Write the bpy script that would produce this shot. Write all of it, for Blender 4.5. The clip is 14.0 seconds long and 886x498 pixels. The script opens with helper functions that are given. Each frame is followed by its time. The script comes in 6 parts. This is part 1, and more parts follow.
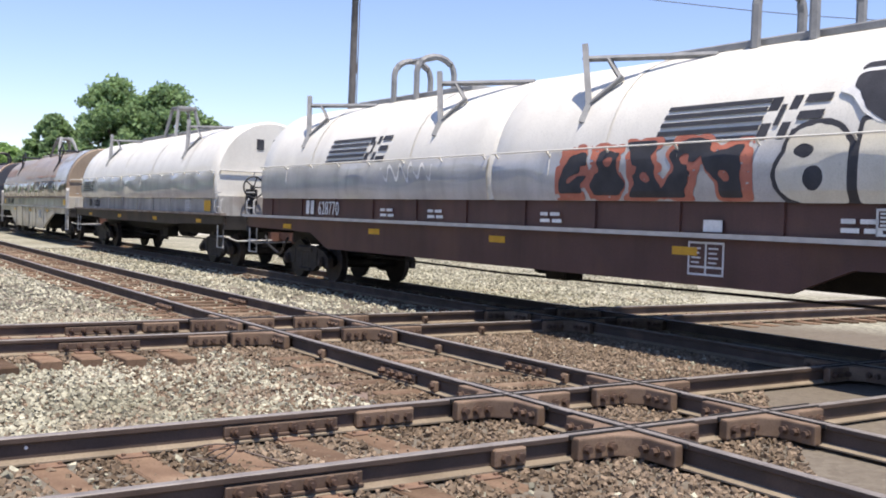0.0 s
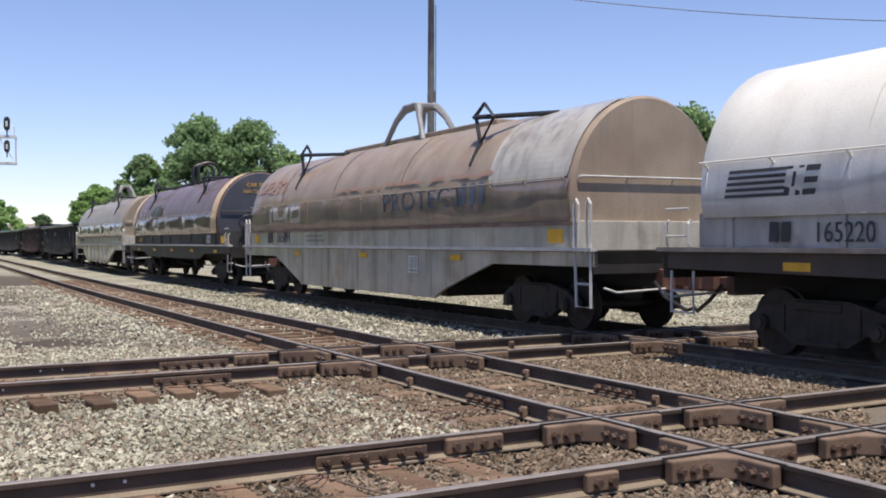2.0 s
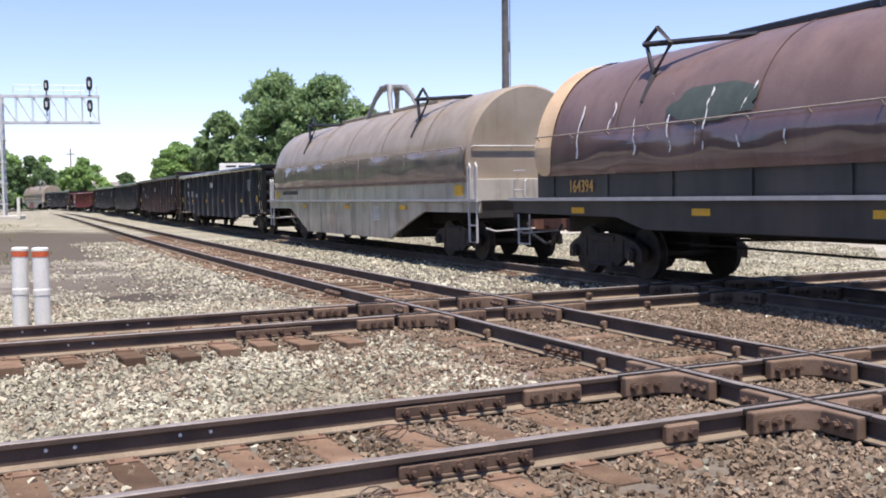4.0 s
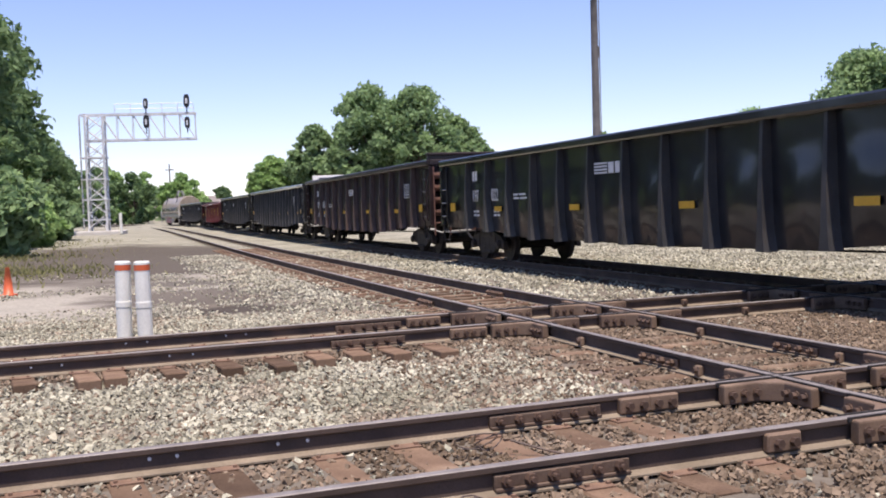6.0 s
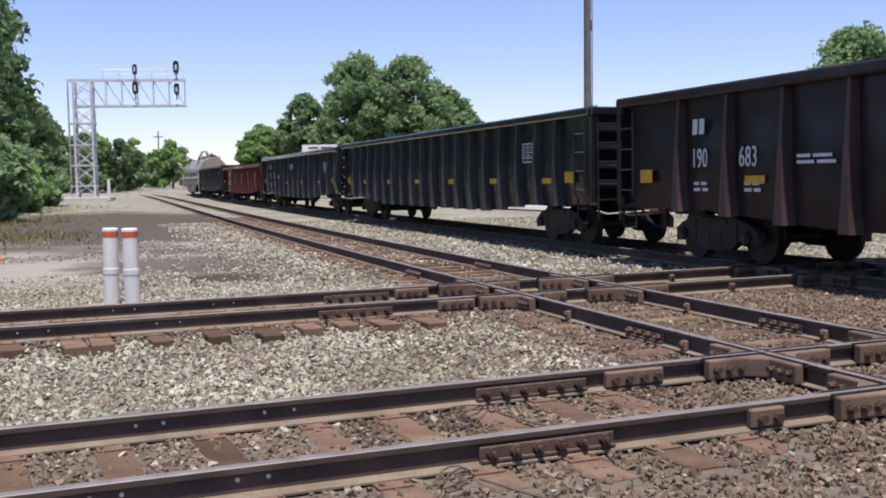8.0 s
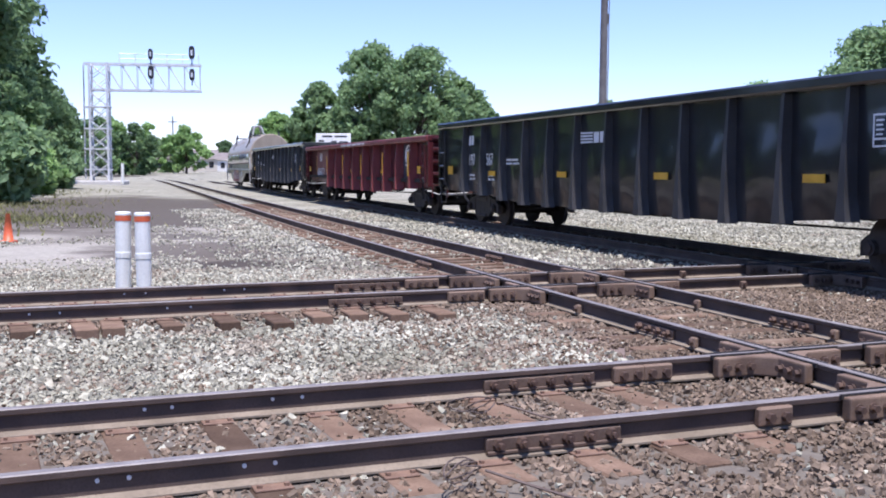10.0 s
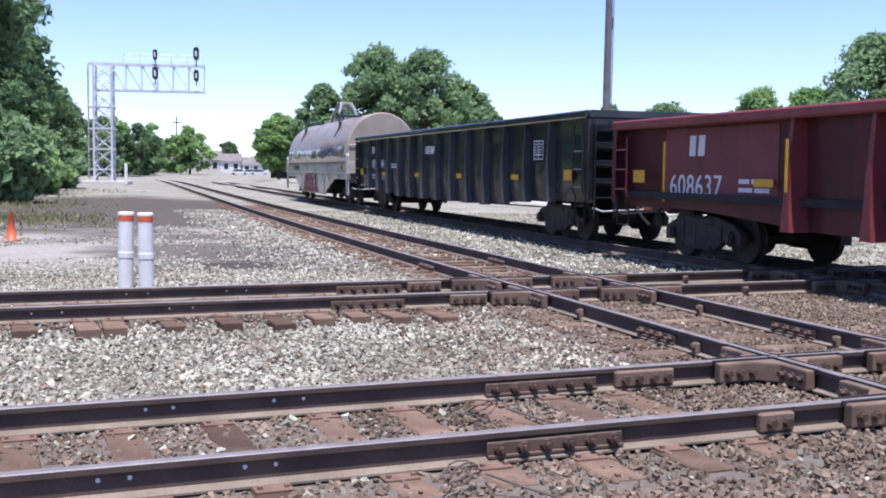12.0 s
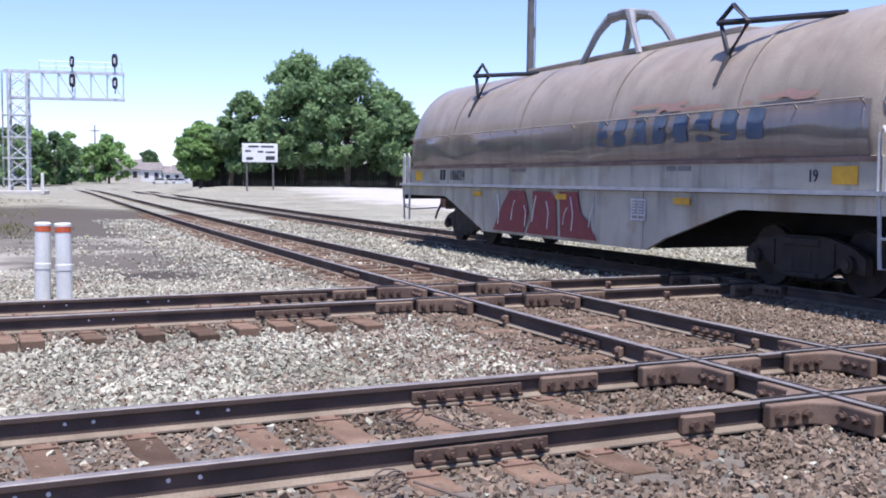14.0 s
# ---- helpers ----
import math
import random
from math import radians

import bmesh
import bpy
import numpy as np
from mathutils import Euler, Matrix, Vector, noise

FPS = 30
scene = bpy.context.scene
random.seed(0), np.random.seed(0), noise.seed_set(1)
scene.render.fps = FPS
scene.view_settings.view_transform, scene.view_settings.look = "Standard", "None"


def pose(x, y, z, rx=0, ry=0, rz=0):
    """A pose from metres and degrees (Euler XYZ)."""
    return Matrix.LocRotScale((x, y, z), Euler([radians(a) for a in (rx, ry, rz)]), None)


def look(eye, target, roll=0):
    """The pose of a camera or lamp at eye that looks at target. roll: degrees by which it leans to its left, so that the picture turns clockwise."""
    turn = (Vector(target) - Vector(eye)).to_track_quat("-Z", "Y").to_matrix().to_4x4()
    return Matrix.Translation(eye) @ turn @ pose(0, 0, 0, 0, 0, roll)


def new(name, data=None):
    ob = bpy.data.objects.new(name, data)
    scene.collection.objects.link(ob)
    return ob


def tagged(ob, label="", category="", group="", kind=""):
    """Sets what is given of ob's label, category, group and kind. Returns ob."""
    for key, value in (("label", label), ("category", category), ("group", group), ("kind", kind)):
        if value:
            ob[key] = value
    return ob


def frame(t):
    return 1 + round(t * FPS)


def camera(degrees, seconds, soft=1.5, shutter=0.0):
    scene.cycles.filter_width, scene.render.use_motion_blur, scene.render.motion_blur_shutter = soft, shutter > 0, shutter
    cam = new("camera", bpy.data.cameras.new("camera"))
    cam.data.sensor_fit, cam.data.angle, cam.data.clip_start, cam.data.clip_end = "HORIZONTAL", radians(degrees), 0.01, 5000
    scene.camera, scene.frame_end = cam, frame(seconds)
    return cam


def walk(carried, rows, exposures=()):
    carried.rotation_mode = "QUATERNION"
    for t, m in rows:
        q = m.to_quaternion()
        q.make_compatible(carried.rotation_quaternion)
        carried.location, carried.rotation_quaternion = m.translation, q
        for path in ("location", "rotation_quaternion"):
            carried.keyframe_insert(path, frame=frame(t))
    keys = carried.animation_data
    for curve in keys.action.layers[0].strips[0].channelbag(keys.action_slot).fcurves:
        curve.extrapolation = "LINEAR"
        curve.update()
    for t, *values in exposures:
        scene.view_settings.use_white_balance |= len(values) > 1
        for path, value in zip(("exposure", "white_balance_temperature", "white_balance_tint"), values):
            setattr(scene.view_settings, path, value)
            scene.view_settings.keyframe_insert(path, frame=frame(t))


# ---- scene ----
import collections

cam = camera(44.8, 14.0, soft=1.9)
EYE_Z = 1.448
VIEW = [  # seconds, yaw, pitch, roll of the hand-held camera, which stays on one spot
    (0.0, -13.38, -1.70, -1.93), (0.5, -10.47, -0.38, 0.05), (1.0, -10.38, 0.64, -0.58), (1.5, -8.33, 0.68, -0.08),
    (2.0, -8.97, -0.41, 0.15), (2.5, -9.02, -2.46, 0.64), (3.0, -8.23, -2.81, 0.38), (3.5, -6.86, -2.49, 0.17),
    (3.7, -5.83, -2.84, 0.78), (4.4, -4.2, -2.9, 0.5), (5.1, -2.9, -2.9, -0.3), (5.8, -1.71, -2.93, -1.08), (6.0, -0.09, -2.32, 2.0), (6.5, -0.05, -3.88, 1.98),
    (7.0, -0.99, -3.59, 2.70), (7.5, -0.79, -3.64, 2.61), (7.7, -0.77, -3.73, 1.73), (8.4, -0.6, -3.95, 0.9), (9.1, -0.4, -4.15, 0.1), (9.8, -0.28, -4.32, -0.5),
    (10.0, 0.05, -4.31, -0.16), (10.5, -0.10, -3.96, -0.44), (11.0, -0.09, -3.45, -0.03), (11.5, 0.14, -3.59, -0.57),
    (12.0, 0.22, -4.16, -0.65), (12.5, -0.02, -4.05, -0.09), (13.0, -0.55, -3.82, 0.03), (13.5, -1.82, -3.41, -0.22),
    (14.0, -3.79, -3.71, -0.39)]
walk(cam, [(t, pose(0, 0, EYE_Z, 90 + pitch, roll, yaw)) for t, yaw, pitch, roll in VIEW], exposures=[
    (0.0, 0.54, 6500, 22), (0.5, 0.56, 6400, 22), (1.0, 0.52, 6300, 22), (1.5, 0.26, 6420, 23), (2.0, 0.22, 6480, 22), (2.5, 0.4, 6480, 25), (3.0, 0.62, 6680, 26), (3.7, 0.58, 6450, 26),
    (6.0, 0.42, 6500, 29), (6.5, 0.42, 6560, 28), (7.0, 0.46, 6400, 29), (7.5, 0.06, 6300, 27), (7.7, 0.08, 6300, 27), (10.0, 0.56, 5620, 30), (13.5, 0.54, 5620, 30), (14.0, 0.54, 5650, 29)])

# ---- sky, sun, exposure ----
SUN_WAY = Vector((0.05, -0.29, 1.0)).normalized()      # towards the sun
world = bpy.data.worlds.new("sky")
scene.world = world
world.use_nodes = True
wn = world.node_tree.nodes
sky = wn.new("ShaderNodeTexSky")
sky.sky_type, sky.sun_disc = "NISHITA", False
sky.sun_elevation = math.asin(SUN_WAY.z)
sky.sun_rotation = math.atan2(SUN_WAY.x, SUN_WAY.y)
sky.air_density, sky.dust_density, sky.ozone_density = 0.9, 0.05, 2.2
wn["Background"].inputs["Strength"].default_value = 0.125
clear_air = wn.new("ShaderNodeMix")
clear_air.data_type, clear_air.blend_type = "RGBA", "MULTIPLY"
clear_air.inputs["Factor"].default_value = 1.0
clear_air.inputs["B"].default_value = (0.965, 0.98, 1.055, 1)
world.node_tree.links.new(sky.outputs["Color"], clear_air.inputs["A"])
world.node_tree.links.new(clear_air.outputs["Result"], wn["Background"].inputs["Color"])
sun = new("sun", bpy.data.lights.new("sun", "SUN"))
sun.data.energy, sun.data.angle, sun.data.color = 5.0, radians(0.53), (1.0, 0.97, 0.8)
sun.matrix_world = look(SUN_WAY * 100, (0, 0, 0))


# ---- materials ----
def surface(name, low, high, rough=0.6, metal=0.0, scale=4.0, fine=60.0, bump=0.15, size=0.01, spots=None, spot_amount=0.5, spot_scale=1.5,
            streak=None, streak_amount=0.0, space="Object", island=0.0, single=0.0, gloss=0.5):
    """Two-scale mottled paint, metal, wood or stone; spots are worn or rusted patches, streaks run down the sides."""
    m = bpy.data.materials.new(name)
    m.use_nodes = True
    n, link = m.node_tree.nodes, m.node_tree.links.new
    b = n["Principled BSDF"]
    if space == "World":
        place = n.new("ShaderNodeNewGeometry").outputs["Position"]
    else:
        place = n.new("ShaderNodeTexCoord").outputs["Object"]

    def noise_at(s, detail=5.0, source=None):
        t = n.new("ShaderNodeTexNoise")
        t.inputs["Scale"].default_value, t.inputs["Detail"].default_value = s, detail
        link(source or place, t.inputs["Vector"])
        return t.outputs["Fac"]

    def ramp(fac, a, z):
        r = n.new("ShaderNodeMapRange")
        r.inputs["From Min"].default_value, r.inputs["From Max"].default_value = a, z
        link(fac, r.inputs["Value"])
        return r.outputs["Result"]

    def mixed(fac, a, z):
        x = n.new("ShaderNodeMix")
        x.data_type = "RGBA"
        for sock, v in ((x.inputs["Factor"], fac), (x.inputs["A"], a), (x.inputs["B"], z)):
            if isinstance(v, (int, float)):
                sock.default_value = v
            elif isinstance(v, tuple):
                sock.default_value = (*v, 1)
            else:
                link(v, sock)
        return x.outputs["Result"]

    def times(a, z):
        x = n.new("ShaderNodeMath")
        x.operation = "MULTIPLY"
        for sock, v in zip(x.inputs, (a, z)):
            if isinstance(v, (int, float)):
                sock.default_value = v
            else:
                link(v, sock)
        return x.outputs[0]

    fine_fac = noise_at(fine, 3.0)
    colour = mixed(ramp(noise_at(scale), 0.3, 0.7), low, high)
    dark = tuple(0.72 * c for c in low)
    colour = mixed(times(ramp(fine_fac, 0.45, 0.8), 0.55), colour, dark)
    if spots:
        colour = mixed(times(ramp(noise_at(spot_scale, 8.0), 0.56, 0.68), spot_amount), colour, spots)
    if streak:
        stretch = n.new("ShaderNodeMapping")
        stretch.inputs["Scale"].default_value = (2.6, 2.6, 0.3)
        link(place, stretch.inputs["Vector"])
        colour = mixed(times(ramp(noise_at(1.6, 4.0, stretch.outputs["Vector"]), 0.5, 0.75), streak_amount), colour, streak)
    if island or single:
        if island:
            rnd = n.new("ShaderNodeNewGeometry").outputs["Random Per Island"]
        else:
            rnd = n.new("ShaderNodeObjectInfo").outputs["Random"]
        amount = island or single
        h = n.new("ShaderNodeHueSaturation")
        v = n.new("ShaderNodeMapRange")
        v.inputs["To Min"].default_value, v.inputs["To Max"].default_value = 1 - amount, 1 + amount
        link(rnd, v.inputs["Value"])
        link(v.outputs["Result"], h.inputs["Value"])
        link(colour, h.inputs["Color"])
        colour = h.outputs["Color"]
    link(colour, b.inputs["Base Color"])
    r = n.new("ShaderNodeMapRange")
    r.inputs["To Min"].default_value, r.inputs["To Max"].default_value = max(rough - 0.06, 0.05), min(rough + 0.08, 1)
    link(fine_fac, r.inputs["Value"])
    link(r.outputs["Result"], b.inputs["Roughness"])
    b.inputs["Metallic"].default_value = metal
    b.inputs["Specular IOR Level"].default_value = gloss
    if bump:
        p = n.new("ShaderNodeBump")
        p.inputs["Strength"].default_value, p.inputs["Distance"].default_value = bump, size
        link(fine_fac, p.inputs["Height"])
        link(p.outputs["Normal"], b.inputs["Normal"])
    return m


def rippled(m, scale, depth):
    """Adds the slow dents of thin sheet metal to a material."""
    n, link = m.node_tree.nodes, m.node_tree.links.new
    b = n["Principled BSDF"]
    t = n.new("ShaderNodeTexNoise")
    t.inputs["Scale"].default_value, t.inputs["Detail"].default_value = scale, 1.0
    link(n.new("ShaderNodeTexCoord").outputs["Object"], t.inputs["Vector"])
    p = n.new("ShaderNodeBump")
    p.inputs["Strength"].default_value, p.inputs["Distance"].default_value = 1.0, depth
    link(t.outputs["Fac"], p.inputs["Height"])
    if b.inputs["Normal"].links:
        link(b.inputs["Normal"].links[0].from_socket, p.inputs["Normal"])
    link(p.outputs["Normal"], b.inputs["Normal"])
    return m


RUST = (0.16, 0.075, 0.04)
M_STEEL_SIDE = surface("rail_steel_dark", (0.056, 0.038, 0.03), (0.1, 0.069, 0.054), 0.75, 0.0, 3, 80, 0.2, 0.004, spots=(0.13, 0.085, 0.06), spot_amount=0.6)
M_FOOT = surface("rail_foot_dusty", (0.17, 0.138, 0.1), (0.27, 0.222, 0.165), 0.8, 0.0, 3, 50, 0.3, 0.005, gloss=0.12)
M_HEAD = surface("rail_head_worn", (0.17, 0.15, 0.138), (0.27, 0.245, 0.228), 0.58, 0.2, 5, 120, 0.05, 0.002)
M_CAST = surface("frog_casting_brown", (0.13, 0.084, 0.056), (0.245, 0.168, 0.114), 0.7, 0.1, 4, 70, 0.3, 0.005, spots=(0.08, 0.05, 0.04), spot_amount=0.6)
M_JOINT = surface("joint_bar_dark_rust", (0.085, 0.056, 0.041), (0.16, 0.11, 0.08), 0.65, 0.2, 5, 70, 0.3, 0.005, spots=(0.15, 0.1, 0.07), spot_amount=0.5)
M_BOLT = surface("bolt_rust", (0.07, 0.045, 0.035), (0.16, 0.1, 0.07), 0.6, 0.3, 8, 90, 0.2, 0.003)
M_TIE = surface("tie_wood", (0.1, 0.064, 0.043), (0.2, 0.135, 0.092), 0.9, 0, 3, 45, 0.6, 0.01, spots=(0.23, 0.185, 0.135), spot_amount=0.55, single=0.4, gloss=0.12)
M_PLATE = surface("tie_plate_rust", (0.13, 0.075, 0.05), (0.24, 0.15, 0.1), 0.75, 0.1, 5, 80, 0.3, 0.004)
M_STONE = surface("ballast_stone", (0.255, 0.243, 0.178), (0.45, 0.43, 0.335), 0.9, 0, 0.6, 40, 0.4, 0.006, space="World", island=0.5, spots=(0.26, 0.2, 0.15), spot_amount=0.6, spot_scale=0.8, gloss=0.12)
M_STONE_DIRTY = surface("ballast_stone_brown", (0.15, 0.11, 0.075), (0.26, 0.2, 0.145), 0.9, 0, 0.8, 40, 0.4, 0.006, space="World", island=0.4, gloss=0.12)
M_WHITE_DOT = surface("white_plug", (0.7, 0.7, 0.68), (0.8, 0.8, 0.78), 0.6)
M_WIRE = surface("old_cable", (0.08, 0.06, 0.05), (0.14, 0.1, 0.08), 0.7)
M_PVC = surface("white_plastic", (0.74, 0.745, 0.68), (0.82, 0.825, 0.76), 0.45, 0, 3, 40, 0.05, 0.002, streak=(0.5, 0.46, 0.4), streak_amount=0.3)
M_ORANGE = surface("orange_red_band", (0.55, 0.1, 0.03), (0.65, 0.14, 0.05), 0.5)
M_SILVER = surface("galvanised_steel", (0.55, 0.56, 0.57), (0.72, 0.73, 0.74), 0.5, 0.25, 2, 30, 0.05)
M_BLACK = surface("black_paint", (0.01, 0.01, 0.012), (0.025, 0.025, 0.027), 0.45)
M_POLE = surface("weathered_pole", (0.09, 0.085, 0.085), (0.17, 0.16, 0.155), 0.85, 0, 3, 30, 0.5, 0.01, streak=(0.06, 0.055, 0.05), streak_amount=0.6)
M_CONCRETE = surface("pale_concrete", (0.45, 0.43, 0.4), (0.6, 0.58, 0.55), 0.9, 0, 0.8, 20, 0.3, 0.01)
M_BARK = surface("bark", (0.06, 0.045, 0.035), (0.13, 0.1, 0.08), 0.95, 0, 3, 20, 0.6, 0.03)
# near-black fence colour includes the shade of the trees above it
M_FENCE = surface("dark_fence_wood", (0.02, 0.018, 0.016), (0.05, 0.042, 0.036), 0.9, 0, 2, 30, 0.4, 0.01, single=0.3)
M_SIGN = surface("white_sign_board", (0.72, 0.72, 0.7), (0.8, 0.8, 0.78), 0.6)
M_INK = surface("dark_lettering", (0.03, 0.03, 0.035), (0.05, 0.05, 0.055), 0.6)
M_MARK = surface("white_lettering", (0.62, 0.62, 0.6), (0.76, 0.76, 0.74), 0.6, 0, 6, 60)
M_MARK_GOLD = surface("gold_lettering", (0.55, 0.3, 0.06), (0.66, 0.38, 0.1), 0.6, 0, 6, 60)
M_YELLOW = surface("yellow_reflector", (0.62, 0.33, 0.02), (0.75, 0.42, 0.03), 0.4, 0, 6, 60)


def leaves(name, low, high):
    """Thin leaves: some of the light that falls on one side comes out at the other."""
    m = surface(name, low, high, 0.6, 0, 0.5, 6, 0, 0, space="World", island=0.25, gloss=0.25)
    n, link = m.node_tree.nodes, m.node_tree.links.new
    b = n["Principled BSDF"]
    thin = n.new("ShaderNodeBsdfTranslucent")
    blend = n.new("ShaderNodeMixShader")
    blend.inputs["Fac"].default_value = 0.48
    link(b.inputs["Base Color"].links[0].from_socket, thin.inputs["Color"])
    link(b.outputs["BSDF"], blend.inputs[1])
    link(thin.outputs["BSDF"], blend.inputs[2])
    link(blend.outputs["Shader"], n["Material Output"].inputs["Surface"])
    return m


M_LEAF = leaves("leaf_green", (0.17, 0.27, 0.13), (0.32, 0.45, 0.21))
M_LEAF_LIGHT = leaves("leaf_light_green", (0.22, 0.36, 0.12), (0.36, 0.52, 0.2))
M_LEAF_DARK = leaves("leaf_dark_green", (0.11, 0.185, 0.085), (0.21, 0.32, 0.14))
M_GRASS = leaves("dry_grass", (0.16, 0.17, 0.06), (0.3, 0.28, 0.13))


# ---- building helpers ----
def thing(name, label, category, group="", kind=""):
    return tagged(new(name), label, category, group, kind)


def part(name, bm, material, parent=None, label="", smooth=False):
    me = bpy.data.meshes.new(name)
    if isinstance(bm, tuple):
        me.from_pydata(bm[0], [], bm[1])
    else:
        bm.to_mesh(me)
        bm.free()
    for mat in material if isinstance(material, (list, tuple)) else (material,):
        me.materials.append(mat)
    if smooth:
        me.polygons.foreach_set("use_smooth", [True] * len(me.polygons))
    ob = new(name, me)
    ob.parent = parent
    return tagged(ob, label)


def again(ob, m, parent=None):
    """The same mesh once more, at another pose, under the same parent."""
    o = new(ob.name.split(".")[0], ob.data)
    o.parent = parent or ob.parent
    o.matrix_basis = m
    return tagged(o, ob.get("label", ""))


def box(bm, x0, x1, y0, y1, z0, z1, m=None, mat=0, bevel=0.0):
    vs = [bm.verts.new((x, y, z)) for x in (x0, x1) for y in (y0, y1) for z in (z0, z1)]
    fs = []
    for f in ((0, 1, 3, 2), (4, 6, 7, 5), (0, 4, 5, 1), (2, 3, 7, 6), (0, 2, 6, 4), (1, 5, 7, 3)):
        fs.append(bm.faces.new([vs[i] for i in f]))
        fs[-1].material_index = mat
    if bevel:
        es = {e for f in fs for e in f.edges}
        out = bmesh.ops.bevel(bm, geom=list(es), offset=bevel, segments=1, affect="EDGES", profile=0.5)
        vs = list({v for f in out["faces"] for v in f.verts} | {v for v in vs if v.is_valid})
    if m is not None:
        bmesh.ops.transform(bm, matrix=m, verts=[v for v in vs if v.is_valid])
    return vs


def tube(bm, pts, r, sides=6, closed=False, mat=0):
    """A round bar along a polyline."""
    pts = [Vector(p) for p in pts]
    rings = []
    n = len(pts)
    for i, p in enumerate(pts):
        a = pts[(i - 1) % n] if closed or i else pts[0]
        b = pts[(i + 1) % n] if closed or i < n - 1 else pts[-1]
        d = (b - a).normalized()
        side = d.cross(Vector((0, 0, 1)) if abs(d.z) < 0.9 else Vector((1, 0, 0))).normalized()
        up = side.cross(d)
        rr = r[i] if isinstance(r, (list, tuple)) else r
        rings.append([bm.verts.new(p + rr * (side * math.cos(2 * math.pi * k / sides) + up * math.sin(2 * math.pi * k / sides))) for k in range(sides)])
    for i in range(n if closed else n - 1):
        a, b = rings[i], rings[(i + 1) % n]
        for k in range(sides):
            bm.faces.new((a[k], a[(k + 1) % sides], b[(k + 1) % sides], b[k])).material_index = mat
    if not closed:
        bm.faces.new(rings[0]).material_index = mat
        bm.faces.new(rings[-1][::-1]).material_index = mat


def disc(bm, c, axis, r, depth, sides=16, mat=0, r2=None):
    """A cylinder (or cone) of that depth along an axis from c."""
    axis = Vector(axis)
    tube(bm, [Vector(c), Vector(c) + axis * depth], [r, r if r2 is None else r2], sides, False, mat)


def prism(bm, outline, y0, y1, mat=0):
    """An outline in x, z drawn out from y0 to y1."""
    a = [bm.verts.new((x, y0, z)) for x, z in outline]
    b = [bm.verts.new((x, y1, z)) for x, z in outline]
    fs = [bm.faces.new(a), bm.faces.new(b[::-1])]
    k = len(outline)
    for i in range(k):
        fs.append(bm.faces.new((a[i], b[i], b[(i + 1) % k], a[(i + 1) % k])))
    for f in fs:
        f.material_index = mat
    return fs


def lettering(name, words, height, m, material, parent, squeeze=1.0, label=""):
    """Words in the built-in font as flat raised letters."""
    cu = bpy.data.curves.new(name, "FONT")
    cu.body, cu.size, cu.extrude, cu.align_x, cu.space_character = words, height / 0.73, 0.004, "LEFT", 1.05
    tmp = bpy.data.objects.new(name, cu)
    scene.collection.objects.link(tmp)
    me = bpy.data.meshes.new_from_object(tmp.evaluated_get(bpy.context.evaluated_depsgraph_get()))
    bpy.data.objects.remove(tmp)
    bpy.data.curves.remove(cu)
    me.materials.clear()
    me.materials.append(material)
    ob = new(name, me)
    ob.parent = parent
    ob.matrix_basis = m @ Matrix.Diagonal((squeeze, 1, 1, 1))
    return tagged(ob, label)


# ---- plan of the lines ----
# rail tops lie at z = 0. Two lines run ahead (a near one and the one the train is on), two cross them.
ANG_A, ANG_B = radians(18.35), radians(112.2)
N_A, T_A = Vector((math.cos(ANG_A), math.sin(ANG_A), 0)), Vector((-math.sin(ANG_A), math.cos(ANG_A), 0))
N_B, T_B = Vector((math.cos(ANG_B), math.sin(ANG_B), 0)), Vector((math.sin(ANG_B), -math.cos(ANG_B), 0))   # T_B runs to the right
OFF_A, OFF_C, OFF_B, OFF_D = 5.19 + 0.755, 10.06 + 0.755, 5.40 + 0.755, 11.86 + 0.755
GAUGE = 0.755
GROUND = -0.19


def bend(u):
    """How far the lines ahead leave their straight line, u metres along."""
    s = max(u - 8.0, 0.0)
    d = 0.071 * s * s / 200 if s < 40 else 0.568 + 0.0284 * (s - 40)
    if u > 105:
        d -= 0.0011 * (u - 105) ** 2
    return d


def ahead(off, u, z=0.0):
    return N_A * (off + bend(u)) + T_A * u + Vector((0, 0, z))


def across(off, u, z=0.0):
    return N_B * off + T_B * u + Vector((0, 0, z))


def along(fn, off, u):
    d = fn(off, u + 0.05) - fn(off, u - 0.05)
    return math.atan2(d.y, d.x)


def crossing(off_a, off_b):
    """Where a line ahead meets a line across: u on each."""
    u = 10.0
    for _ in range(20):
        p = ahead(off_a, u)
        miss = p.dot(N_B) - off_b
        u -= miss / (T_A.dot(N_B))
    return u, ahead(off_a, u).dot(T_B)


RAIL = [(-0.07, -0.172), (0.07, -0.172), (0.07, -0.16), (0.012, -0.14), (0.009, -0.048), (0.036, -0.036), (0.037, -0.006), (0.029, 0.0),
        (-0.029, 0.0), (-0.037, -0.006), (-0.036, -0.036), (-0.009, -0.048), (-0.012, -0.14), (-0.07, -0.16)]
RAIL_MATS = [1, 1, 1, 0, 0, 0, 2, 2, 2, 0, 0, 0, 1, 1]


